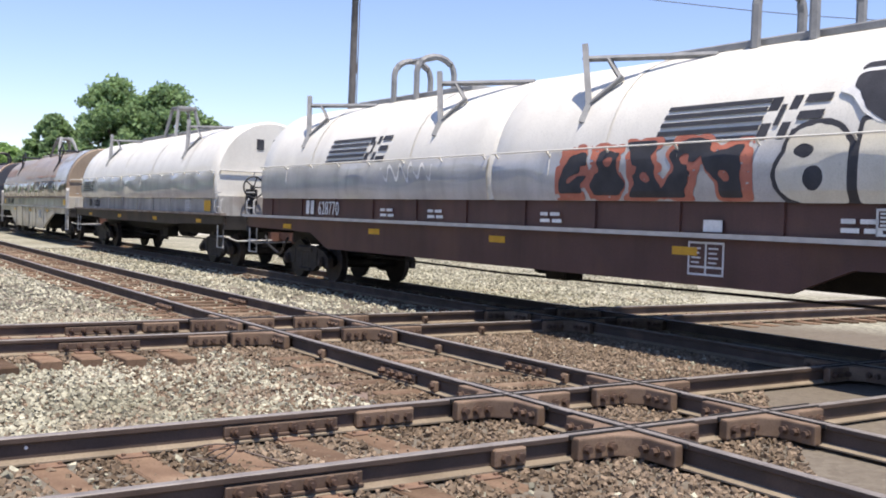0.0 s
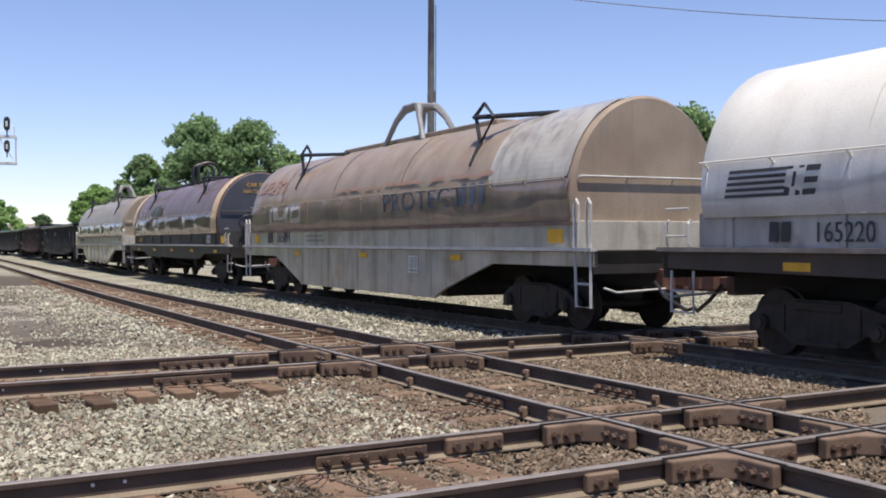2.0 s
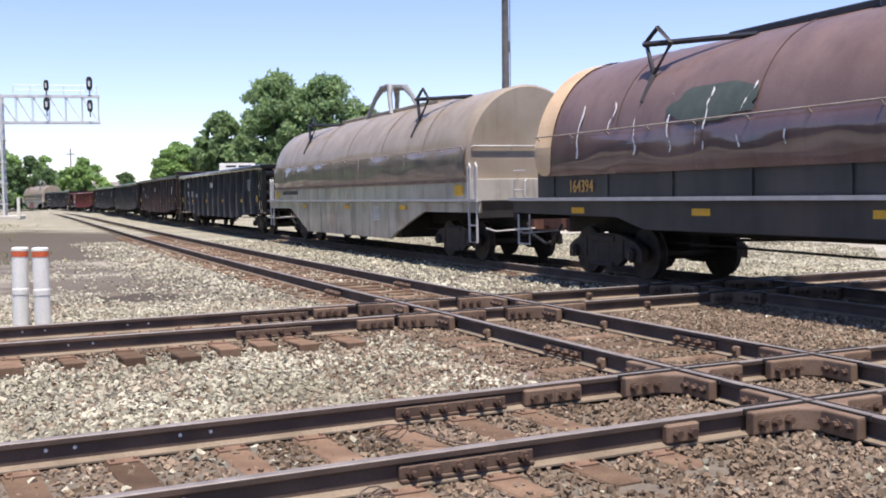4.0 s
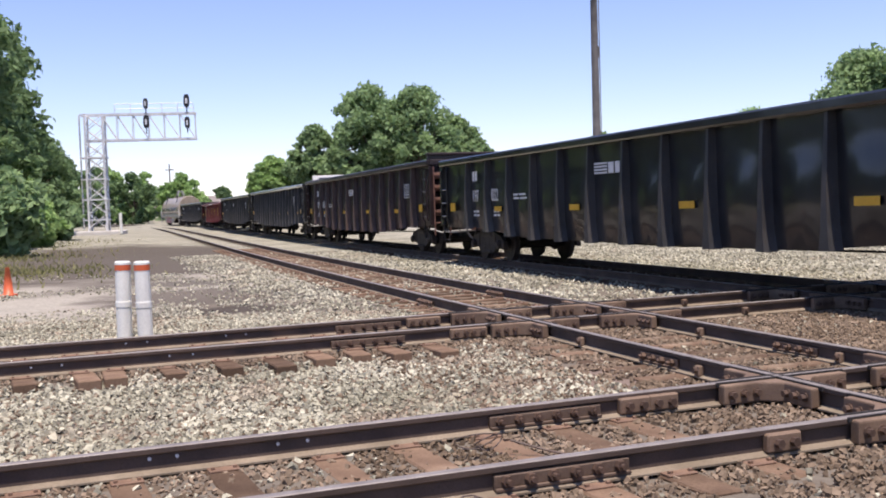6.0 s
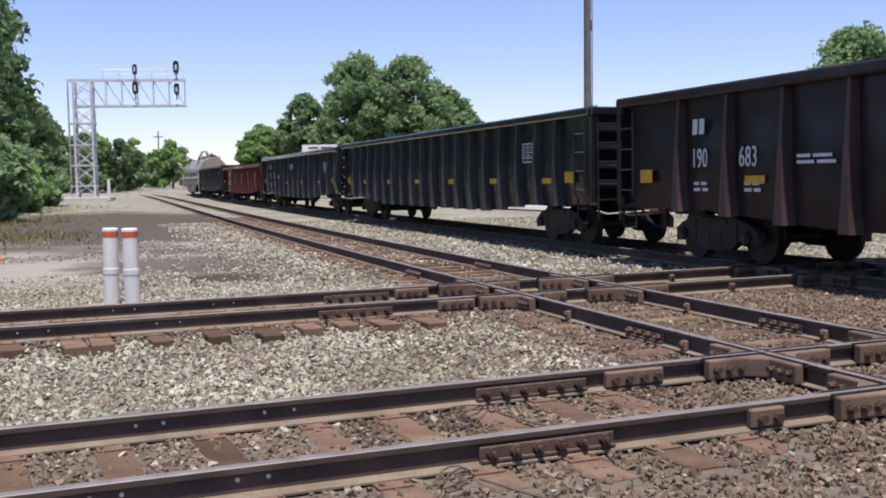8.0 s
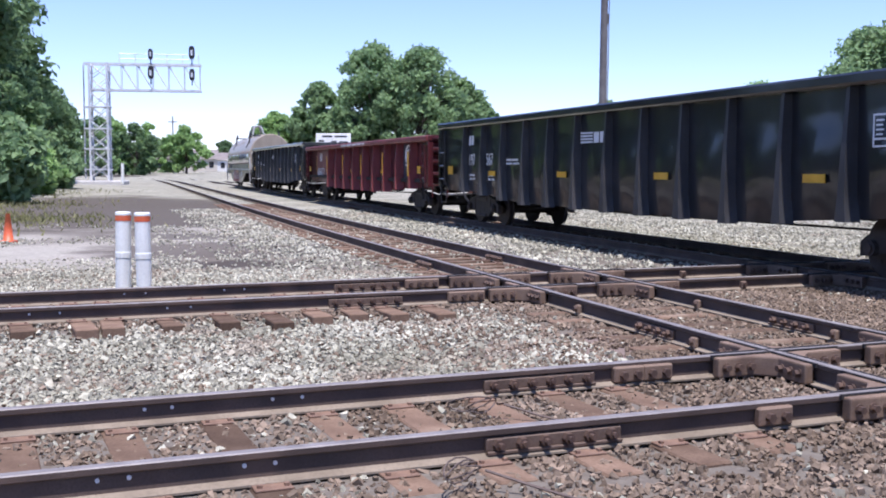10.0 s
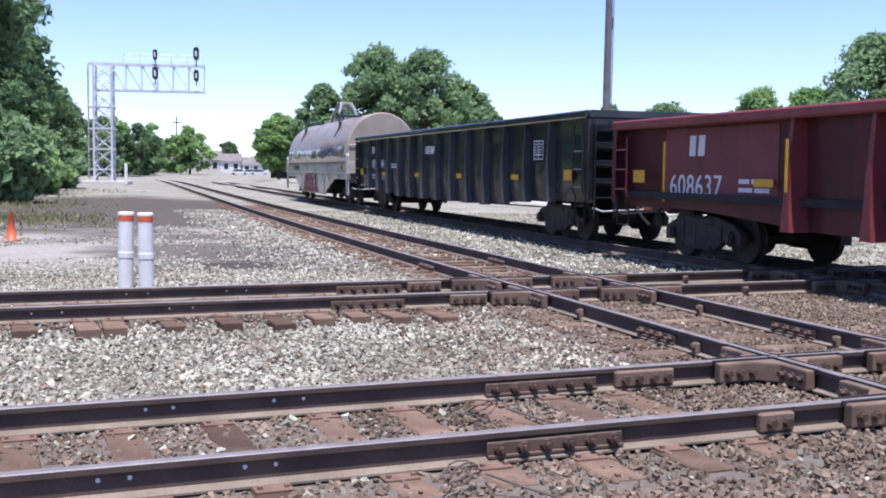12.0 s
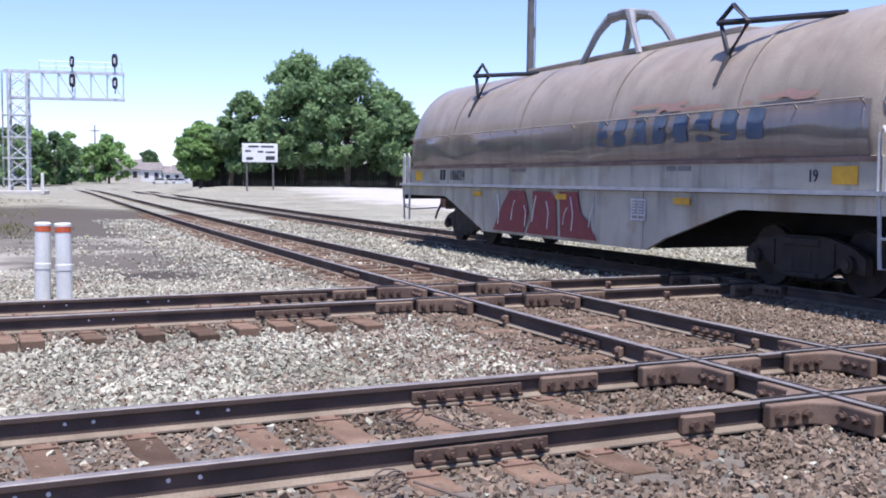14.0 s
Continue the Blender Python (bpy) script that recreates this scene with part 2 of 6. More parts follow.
def rail(fn, off, us, parent, drop=0.0):
    bm = bmesh.new()
    rings = []
    for u in us:
        p, a = fn(off, u), along(fn, off, u)
        side = Vector((-math.sin(a), math.cos(a), 0))
        rings.append([bm.verts.new(p + side * x + Vector((0, 0, z - drop))) for x, z in RAIL])
    k = len(RAIL)
    for r0, r1 in zip(rings, rings[1:]):
        for i in range(k):
            bm.faces.new((r0[i], r0[(i + 1) % k], r1[(i + 1) % k], r1[i])).material_index = RAIL_MATS[i]
    bm.faces.new(rings[0])
    bm.faces.new(rings[-1])
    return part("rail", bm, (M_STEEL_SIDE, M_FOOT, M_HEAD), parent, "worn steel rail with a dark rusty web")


def span(a, b, step):
    n = max(1, int(abs(b - a) / step))
    return [a + (b - a) * i / n for i in range(n + 1)]


track_a = thing("railway_track", "rusty railway track on brown ties in pale ballast, cut by the crossing rails", "railway track", "tracks", "structure")
track_c = thing("railway_track", "railway track under the train, its rails shaded by the cars", "railway track", "tracks", "structure")
track_b = thing("railway_track", "near crossing track with bolted joint bars and worn brown ties", "railway track", "tracks", "structure")
track_d = thing("railway_track", "far crossing track with tie ends showing in the ballast", "railway track", "tracks", "structure")
us_a = span(-14, 4, 1.5) + span(5, 60, 2.5) + span(64, 230, 6)
us_b = span(-40, 40, 5)
for tr, off in ((track_a, OFF_A), (track_c, OFF_C)):
    for s in (-1, 1):
        rail(ahead, off + s * GAUGE, us_a, tr)
for tr, off in ((track_b, OFF_B), (track_d, OFF_D)):
    for s in (-1, 1):
        rail(across, off + s * GAUGE, us_b, tr, 0.003)


# ---- ground ----
def ground_material():
    m = surface("ground_gravel", (0.235, 0.225, 0.172), (0.37, 0.358, 0.285), 0.95, 0, 0.35, 26, 0.9, 0.02, space="World", spots=(0.27, 0.225, 0.165), spot_amount=0.55, spot_scale=0.25, gloss=0.08)
    n, link = m.node_tree.nodes, m.node_tree.links.new
    b = n["Principled BSDF"]
    v = n.new("ShaderNodeTexVoronoi")
    v.inputs["Scale"].default_value = 17.0
    place = n.new("ShaderNodeNewGeometry").outputs["Position"]
    link(place, v.inputs["Vector"])
    base = b.inputs["Base Color"].links[0].from_socket
    hue = n.new("ShaderNodeHueSaturation")
    r = n.new("ShaderNodeMapRange")
    r.inputs["To Min"].default_value, r.inputs["To Max"].default_value = 0.55, 1.3
    sep = n.new("ShaderNodeSeparateColor")
    link(v.outputs["Color"], sep.inputs["Color"])
    link(sep.outputs["Red"], r.inputs["Value"])
    link(r.outputs["Result"], hue.inputs["Value"])
    link(base, hue.inputs["Color"])
    colour = hue.outputs["Color"]

    def patch(colour, cx, cy, turn, rx, ry, paint, strength, ragged=0.5):
        """A stain of dirt, or painted gap shade, on the ground, ragged at its edge."""
        mp = n.new("ShaderNodeMapping")
        mp.vector_type = "TEXTURE"
        mp.inputs["Location"].default_value = (cx, cy, 0)
        mp.inputs["Rotation"].default_value = (0, 0, radians(turn))
        mp.inputs["Scale"].default_value = (rx, ry, 1e6)
        link(place, mp.inputs["Vector"])
        ln = n.new("ShaderNodeVectorMath")
        ln.operation = "LENGTH"
        link(mp.outputs["Vector"], ln.inputs[0])
        ns = n.new("ShaderNodeTexNoise")
        ns.inputs["Scale"].default_value, ns.inputs["Detail"].default_value = 2.2 / max(min(rx, ry), 0.3), 6.0
        link(place, ns.inputs["Vector"])
        ad = n.new("ShaderNodeMath")
        ad.operation = "MULTIPLY_ADD"
        link(ns.outputs["Fac"], ad.inputs[0])
        ad.inputs[1].default_value = ragged * 2
        link(ln.outputs["Value"], ad.inputs[2])
        rr = n.new("ShaderNodeMapRange")
        rr.inputs["From Min"].default_value, rr.inputs["From Max"].default_value = 1.0 + ragged + 0.1, 0.8 + ragged
        rr.inputs["To Max"].default_value = strength
        link(ad.outputs[0], rr.inputs["Value"])
        mx = n.new("ShaderNodeMix")
        mx.data_type = "RGBA"
        link(rr.outputs["Result"], mx.inputs["Factor"])
        link(colour, mx.inputs["A"])
        mx.inputs["B"].default_value = (*paint, 1)
        return mx.outputs["Result"]

    for cx, cy, turn, rx, ry, paint, s in (
            (2.5, 11, 18, 9, 13, (0.13, 0.108, 0.088), 0.85),       # shade in the gaps between the ballast stones, painted on the ground
            (-11.5, 30, 15, 7.5, 14, (0.34, 0.31, 0.27), 0.6),      # trodden pale dirt beside the line
            (-13.0, 43, 17, 5.6, 19, (0.085, 0.072, 0.06), 0.92),      # dark cinders
            (-4.6, 21.5, 10, 2.6, 2.4, (0.1, 0.085, 0.072), 0.85),
            (-3.5, 18.3, 0, 1.1, 0.7, (0.065, 0.055, 0.047), 0.9),
            (-6.2, 25.5, 0, 2.2, 1.2, (0.1, 0.088, 0.075), 0.8),
            (1.2, 9.6, 20, 1.9, 1.0, (0.2, 0.15, 0.125), 0.8),
            (-26, 34, 0, 9, 9, (0.25, 0.24, 0.12), 0.7),
            (12, 60, 18, 9, 60, (0.5, 0.475, 0.43), 0.7)):
        colour = patch(colour, cx, cy, turn, rx, ry, paint, s)
    link(colour, b.inputs["Base Color"])
    return m


M_GROUND = ground_material()


def ground_height(x, y):
    p = Vector((x, y, 0))
    u, v = p.dot(T_A), p.dot(N_A)
    h = GROUND - 0.01 + 0.05 * noise.noise(p * 0.25) * min(1.0, max(0.0, (abs(v - 8) - 5) / 4))
    h -= 0.075 * max(0.0, min(1.0, (p.dot(N_B) - OFF_B - 1.3) / 1.2)) * max(0.0, min(1.0, (OFF_D - 0.95 - p.dot(N_B)) / 0.45)) * max(0.0, min(1.0, (OFF_A - 1.3 - v) / 1.0))
    if v > 14 and u > 55:
        h += min(1.0, (v - 14) / 6) * min(1.0, (u - 55) / 50) * 0.8
    if v < 0 and u > 30:
        h += min(1.0, -v / 10) * 0.3
    return h


def ground_sheet():
    rows = [-3000, -900, -300, -120, -60, -35] + [-24 + 0.8 * i for i in range(36)] + [4.5 + 0.25 * i for i in range(64)] + [20.8 + 0.8 * i for i in range(56)] + [66, 75, 90, 110, 140, 190, 300, 600, 1400, 4000]
    cols = [-3000, -900, -300, -140, -80, -50] + [-30 + 0.8 * i for i in range(27)] + [-8.6 + 0.3 * i for i in range(40)] + [3.6 + 0.8 * i for i in range(35)] + [36, 45, 60, 90, 150, 300, 900, 3000]
    vs = [(x, y, ground_height(x, y)) for y in rows for x in cols]
    k = len(cols)
    fs = [(j * k + i, j * k + i + 1, (j + 1) * k + i + 1, (j + 1) * k + i) for j in range(len(rows) - 1) for i in range(k - 1)]
    ob = part("ground", (vs, fs), M_GROUND, None, "", True)
    return tagged(ob, "pale grey gravel ground with trodden dirt and cinder stains", "ground", "", "structure")


ground_sheet()


# ---- freight cars ----
# a car's own space: x points the way it runs, y to its far side, z up from the rail tops
SPEED = 16.235


def car_pose(u):
    d = (bend(u + 0.5) - bend(u - 0.5))
    p = ahead(OFF_C, u)
    return pose(p.x, p.y, 0, 0, 0, math.degrees(ANG_A) - 90 - math.degrees(d))


def paint(name, low, high, rust=0.4, rough=0.38, streak=0.35, spots=RUST, ripple=0.012, film=0.0, shine=1.5, blur=0.05):
    m = surface(name, low, high, rough, 0, 1.2, 50, 0.08, 0.003, spots=spots, spot_amount=rust, spot_scale=1.1, streak=tuple(0.45 * c for c in low), streak_amount=streak)
    m = rippled(m, 0.75, ripple) if ripple else m
    if film:
        b = m.node_tree.nodes["Principled BSDF"]
        b.inputs["Coat Weight"].default_value, b.inputs["Coat Roughness"].default_value, b.inputs["Coat IOR"].default_value = film, blur, shine
        b.inputs["Specular IOR Level"].default_value = 0.2
        m.node_tree.links.new(b.inputs["Normal"].links[0].from_socket, b.inputs["Coat Normal"])
    return m


M_WHEEL = surface("wheel_steel", (0.025, 0.02, 0.018), (0.06, 0.045, 0.038), 0.6, 0.3, 5, 60, 0.15, 0.004)
M_TRUCK = surface("truck_frame_grime", (0.018, 0.015, 0.013), (0.045, 0.036, 0.03), 0.75, 0, 4, 50, 0.3, 0.006, spots=(0.09, 0.06, 0.045), spot_amount=0.5)
M_UNDER = surface("underframe_black", (0.012, 0.011, 0.011), (0.03, 0.026, 0.024), 0.8, 0, 3, 40, 0.2, 0.005)
M_RED_OXIDE = surface("coupler_rust", (0.09, 0.04, 0.03), (0.17, 0.08, 0.055), 0.7, 0, 5, 50, 0.3, 0.004)
M_HANDRAIL = surface("grimy_white_rail", (0.4, 0.39, 0.37), (0.55, 0.54, 0.52), 0.5, 0, 5, 50, 0.05)

truck_parts = {}


def build_truck(parent, x):
    """A two-axle truck: side frames, springs, bearing caps, bolster, and two wheel sets, returned to be keyed."""
    if not truck_parts:
        bm = bmesh.new()
        outline = [(-1.15, 0.50), (-1.15, 0.30), (-0.70, 0.36), (-0.42, 0.20), (0.42, 0.20), (0.70, 0.36), (1.15, 0.30), (1.15, 0.50), (0.95, 0.62), (0.45, 0.74), (-0.45, 0.74), (-0.95, 0.62)]
        prism(bm, outline, -0.06, 0.06)
        for cx in (-0.58, 0.58):
            box(bm, cx - 0.05, cx + 0.05, -0.08, 0.08, 0.34, 0.66)
        box(bm, -0.32, 0.32, -0.1, 0.1, 0.18, 0.26, bevel=0.02)
        box(bm, -0.36, 0.36, -0.09, 0.09, 0.6, 0.72, bevel=0.02)
        truck_parts["side_frame"] = part("side_frame", bm, M_TRUCK, parent, "", False)
        bm = bmesh.new()
        for k in range(7):
            z = 0.27 + 0.045 * k
            bmesh.ops.create_cone(bm, cap_ends=True, segments=10, radius1=0.075, radius2=0.075, depth=0.025, matrix=Matrix.Translation((0, 0, z)))
        truck_parts["spring"] = part("spring", bm, M_TRUCK, parent)
        bm = bmesh.new()
        disc(bm, (0, 0, 0), (0, -1, 0), 0.11, 0.07, 12)
        disc(bm, (0, -0.07, 0), (0, -1, 0), 0.07, 0.03, 10)
        truck_parts["bearing_cap"] = part("bearing_cap", bm, M_TRUCK, parent)
        bm = bmesh.new()
        box(bm, -0.22, 0.22, -1.05, 1.05, 0.45, 0.7, bevel=0.03)
        truck_parts["bolster"] = part("bolster", bm, M_UNDER, parent)
        bm = bmesh.new()
        for s in (-1, 1):
            box(bm, s * 0.38 - 0.05, s * 0.38 + 0.05, -0.86, 0.86, 0.28, 0.42, bevel=0.01)
            box(bm, s * 0.45 - 0.07, s * 0.45 + 0.07, -0.8, -0.7, 0.25, 0.6, bevel=0.01)
            box(bm, s * 0.45 - 0.07, s * 0.45 + 0.07, 0.7, 0.8, 0.25, 0.6, bevel=0.01)
        box(bm, -1.25, 1.25, -0.2, 0.2, 0.5, 0.72, bevel=0.02)
        truck_parts["brake_beam"] = part("brake_beam", bm, M_UNDER, parent)
        bm = bmesh.new()
        for s in (-1, 1):
            disc(bm, (0, s * 0.68, 0), (0, s, 0), 0.455, 0.03, 28)
            disc(bm, (0, s * 0.71, 0), (0, s, 0), 0.42, 0.1, 28, 0, 0.415)
            disc(bm, (0, s * 0.8, 0), (0, s, 0), 0.12, 0.06, 14)
            for k in range(6):
                a = k * math.pi / 3
                disc(bm, (0.26 * math.cos(a), s * 0.805, 0.26 * math.sin(a)), (0, s, 0), 0.05, 0.012, 8)
        disc(bm, (0, -1.0, 0), (0, 1, 0), 0.085, 2.0, 12)
        truck_parts["wheel_set"] = part("wheel_set", bm, M_WHEEL, parent, "", False)
        first = True
    else:
        first = False
    sets = []
    for name, spots in (("side_frame", ((0, -1.0, 0), (0, 1.0, 0))), ("spring", ((-0.17, -1.0, 0), (0.17, -1.0, 0), (-0.17, 1.0, 0), (0.17, 1.0, 0))),
                        ("bearing_cap", ((-0.9, -1.06, 0.42), (0.9, -1.06, 0.42))), ("bolster", ((0, 0, 0),)), ("brake_beam", ((0, 0, 0),)), ("wheel_set", ((-0.9, 0, 0.42), (0.9, 0, 0.42)))):
        for i, p in enumerate(spots):
            m = Matrix.Translation((x + p[0], p[1], p[2]))
            if first and i == 0:
                o = truck_parts[name]
                o.matrix_basis = m
            else:
                o = again(truck_parts[name], m, parent)
            if name == "wheel_set":
                sets.append(o)
    return sets


def running_gear(car, half, reach, rear=2.4, fore=2.4):
    """Trucks, couplers, hoses, sill, brake gear; half is half the body's length, reach half the car's pitch."""
    sets = build_truck(car, -(half - rear)) + build_truck(car, half - fore)
    bm = bmesh.new()
    box(bm, -half + 0.1, half - 0.1, -0.35, 0.35, 0.72, 1.05, bevel=0.02)
    part("centre_sill", bm, M_UNDER, car)
    bm = bmesh.new()
    disc(bm, (-1.4, 0.55, 0.72), (1, 0, 0), 0.2, 0.9, 14)
    box(bm, 0.4, 0.9, -0.7, -0.35, 0.55, 0.85, bevel=0.02)
    tube(bm, [(-half + 3, -0.5, 0.62), (-1, -0.5, 0.55), (half - 3, -0.5, 0.62)], 0.02)
    tube(bm, [(-1.4, 0.55, 0.72), (-3.0, 0.3, 0.7), (-half + 3.2, 0.2, 0.6)], 0.025)
    part("brake_gear", bm, M_UNDER, car, "black brake cylinder, reservoir and rods under the floor")
    for s in (-1, 1):
        bm = bmesh.new()
        box(bm, s * half - 0.1, s * half + 0.12, -0.3, 0.3, 0.68, 1.02, bevel=0.02)
        box(bm, min(s * (half + 0.1), s * (reach - 0.22)), max(s * (half + 0.1), s * (reach - 0.22)), -0.08, 0.08, 0.76, 0.92, bevel=0.01)
        box(bm, min(s * (reach - 0.3), s * (reach + 0.02)), max(s * (reach - 0.3), s * (reach + 0.02)), -0.16, 0.12, 0.7, 0.98, bevel=0.04)
        part("coupler", bm, M_RED_OXIDE, car, "rusty knuckle coupler")
        bm = bmesh.new()
        tube(bm, [(s * (half + 0.05), -0.42, 0.82), (s * (half + 0.3), -0.42, 0.6), (s * (reach - 0.1), -0.32, 0.42), (s * reach, -0.28, 0.46)], 0.03)
        part("air_hose", bm, M_BLACK, car)
        bm = bmesh.new()
        tube(bm, [(s * (half + 0.12), -1.4, 0.75), (s * (half + 0.16), -1.2, 0.68), (s * (half + 0.16), -0.3, 0.72)], 0.02)
        part("uncoupling_lever", bm, M_HANDRAIL, car)
    return sets


def stirrup(car, x, z0, z1, material=None):
    bm = bmesh.new()
    tube(bm, [(x - 0.22, -1.46, z1), (x - 0.22, -1.46, z0), (x + 0.22, -1.46, z0), (x + 0.22, -1.46, z1)], 0.022)
    tube(bm, [(x - 0.22, -1.46, z0 + 0.28), (x + 0.22, -1.46, z0 + 0.28)], 0.018)
    part("sill_step", bm, material or M_HANDRAIL, car)


def stencil(car, x, z, w, h, y=-1.512, material=None):
    """A framed data panel with bars of unreadable writing."""
    bm = bmesh.new()
    t = 0.025
    for a in ((x, x + w, z, z + t), (x, x + w, z + h - t, z + h), (x, x + t, z, z + h), (x + w - t, x + w, z, z + h), (x + w * 0.48, x + w * 0.48 + t, z, z + h), (x, x + w, z + h * 0.22, z + h * 0.22 + t)):
        box(bm, a[0], a[1], y - 0.006, y, a[2], a[3])
    for k in range(4):
        zz = z + h * (0.36 + 0.14 * k)
        for q in (0.1, 0.58):
            box(bm, x + w * q, x + w * (q + 0.22 + 0.04 * (k % 2)), y - 0.006, y, zz, zz + 0.02)
    part("data_panel", bm, material or M_MARK, car, "framed panel of small stencilled writing")


def bars(car, x, z, rows, width, y=-1.512, material=None, line=0.05, name="stencilled_writing"):
    bm = bmesh.new()
    for k in range(rows):
        cut = width * (0.35 + 0.1 * (k % 2))
        box(bm, x, x + cut, y - 0.006, y, z - k * line * 1.9, z - k * line * 1.9 + line)
        box(bm, x + cut + 0.06, x + width * (0.9 + 0.1 * (k % 2)), y - 0.006, y, z - k * line * 1.9, z - k * line * 1.9 + line)
    part(name, bm, material or M_MARK, car)


def plaque(car, name, x0, x1, z0, z1, material, y=-1.512, label=""):
    bm = bmesh.new()
    box(bm, x0, x1, y - 0.008, y, z0, z1)
    return part(name, bm, material, car, label)


def side_text(car, words, x, z, height, material, y=-1.512, squeeze=0.85):
    return lettering("car_number", words, height, pose(x, y - 0.004, z, 90, 0, 0), material, car, squeeze)


def mark_letters(car, x, z, h, material, y=-1.512, gap=0.3):
    """Two initials of the owner as plain shapes."""
    w = h * 0.62
    for k in range(2):
        x0 = x + k * (w + gap * h * 0.6)
        bm = bmesh.new()
        prism(bm, [(x0, z), (x0 + 0.9 * w, z), (x0 + w, z + h), (x0 + 0.1 * w, z + h)], y - 0.006, y)
        part("owner_initial", bm, material, car)


HOOD_R, HOOD_RZ, HOOD_Z, HOOD_FOOT = 1.48, 1.65, 2.12, 1.74
HOOD_LOW = math.degrees(math.asin((HOOD_Z - HOOD_FOOT) / HOOD_RZ))


def hood_section(r):
    """The hood's outline, a little past a half round at its foot."""
    rz = HOOD_RZ + r - HOOD_R
    steps = 30
    angles = [-HOOD_LOW + (180 + 2 * HOOD_LOW) * k / steps for k in range(steps + 1)]
    return [(-r * math.cos(radians(a)), HOOD_Z + rz * math.sin(radians(a))) for a in angles]


DENT = [0.0]


def dent(x, z, s=-1):
    """How far the thin lower flank of a hood swells out at a place."""
    way = max(0.0, min(1.0, (z - HOOD_FOOT) / 0.12)) * max(0.0, min(1.0, (HOOD_Z + 0.3 - z) / 0.15))
    return way * (0.022 + 0.034 * noise.noise(Vector((x * 0.8 + DENT[0], s * 4.0, z * 1.6))) + 0.014 * noise.noise(Vector((x * 2.1 + DENT[0], s * 9.0, z * 2.4))))


def hood(car, x0, x1, material, end_material, label, bands=()):
    """One round steel coil hood: shell, end plates, seams, rails, lifting gear."""
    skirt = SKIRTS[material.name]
    bm = bmesh.new()
    xs = [x0, x0 + 0.04] + span(x0 + 0.6, x1 - 0.6, 0.8) + [x1 - 0.04, x1]
    rings = []
    for i, x in enumerate(xs):
        r = HOOD_R - (0.03 if i in (0, len(xs) - 1) else 0)
        rings.append([bm.verts.new((x, y, z)) for y, z in hood_section(r)])
    for a, b in zip(rings, rings[1:]):
        for i in range(len(a) - 1):
            bm.faces.new((a[i], b[i], b[i + 1], a[i + 1]))
    shell = part("hood", bm, material, car, label, True)
    for xe, s in ((x0, -1), (x1, 1)):
        bm = bmesh.new()
        sec = hood_section(HOOD_R - 0.03)
        a = [bm.verts.new((xe, y, z)) for y, z in sec]
        b = [bm.verts.new((xe + s * 0.03, y * 0.985, HOOD_FOOT + (z - HOOD_FOOT) * 0.99)) for y, z in sec]
        bm.faces.new(b if s > 0 else b[::-1])
        for i in range(len(sec)):
            k = (i + 1) % len(sec)
            bm.faces.new((a[i], a[k], b[k], b[i]))
        part("end_plate", bm, end_material, shell, "")
        bm = bmesh.new()
        tube(bm, [(xe + s * 0.08, y, HOOD_Z + 0.33) for y in (-1.36, -0.45, 0.45, 1.36)], 0.02)
        for y in (-1.36, -0.45, 0.45, 1.36):
            tube(bm, [(xe, y, HOOD_Z + 0.23), (xe + s * 0.08, y, HOOD_Z + 0.33)], 0.018)
        part("grab_rail", bm, M_HANDRAIL if end_material is not M_NAVY else M_BLACK, shell)
    # lower flank sheets, whose darker colour holds the shade below the rail
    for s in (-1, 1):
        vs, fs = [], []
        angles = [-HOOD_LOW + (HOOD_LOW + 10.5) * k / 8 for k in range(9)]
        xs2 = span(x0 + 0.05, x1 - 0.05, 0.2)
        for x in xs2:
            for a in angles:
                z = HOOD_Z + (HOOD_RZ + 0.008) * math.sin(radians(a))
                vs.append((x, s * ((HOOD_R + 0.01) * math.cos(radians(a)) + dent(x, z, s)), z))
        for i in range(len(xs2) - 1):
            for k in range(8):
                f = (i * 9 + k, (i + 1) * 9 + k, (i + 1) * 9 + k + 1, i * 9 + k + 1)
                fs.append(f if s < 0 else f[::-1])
        part("flank_sheet", (vs, fs), skirt, shell, "glossy lower flank of the hood, its shade put into darker colour", True)
    # seams
    for x in bands or span(x0 + 2.6, x1 - 2.6, 2.9):
        bm = bmesh.new()
        sec = hood_section(HOOD_R + 0.012)
        a = [bm.verts.new((x - 0.04, y, z)) for y, z in sec]
        b = [bm.verts.new((x + 0.04, y, z)) for y, z in sec]
        for i in range(len(sec) - 1):
            bm.faces.new((a[i], b[i], b[i + 1], a[i + 1]))
        part("seam", bm, material, shell, "", True)
    # hand rail along the near and far flank
    for s in (-1, 1):
        bm = bmesh.new()
        y = s * (HOOD_R + 0.07)
        tube(bm, [(x0 + 0.08, y, HOOD_Z + 0.32), (x1 - 0.08, y, HOOD_Z + 0.32)], 0.013)
        for x in span(x0 + 0.15, x1 - 0.15, 1.15):
            tube(bm, [(x, s * (HOOD_R - 0.02), HOOD_Z + 0.23), (x, y, HOOD_Z + 0.32)], 0.016)
            tube(bm, [(x, s * (HOOD_R - 0.02), HOOD_FOOT + 0.05), (x, s * (HOOD_R + 0.012), HOOD_Z), (x, s * (HOOD_R + 0.0), HOOD_Z + 0.2)], 0.014, 4)
        part("side_rail", bm, material if material is M_HOOD_WHITE else M_RAIL_WORN, shell)
    # corner guide brackets
    mid, length = (x0 + x1) / 2, x1 - x0
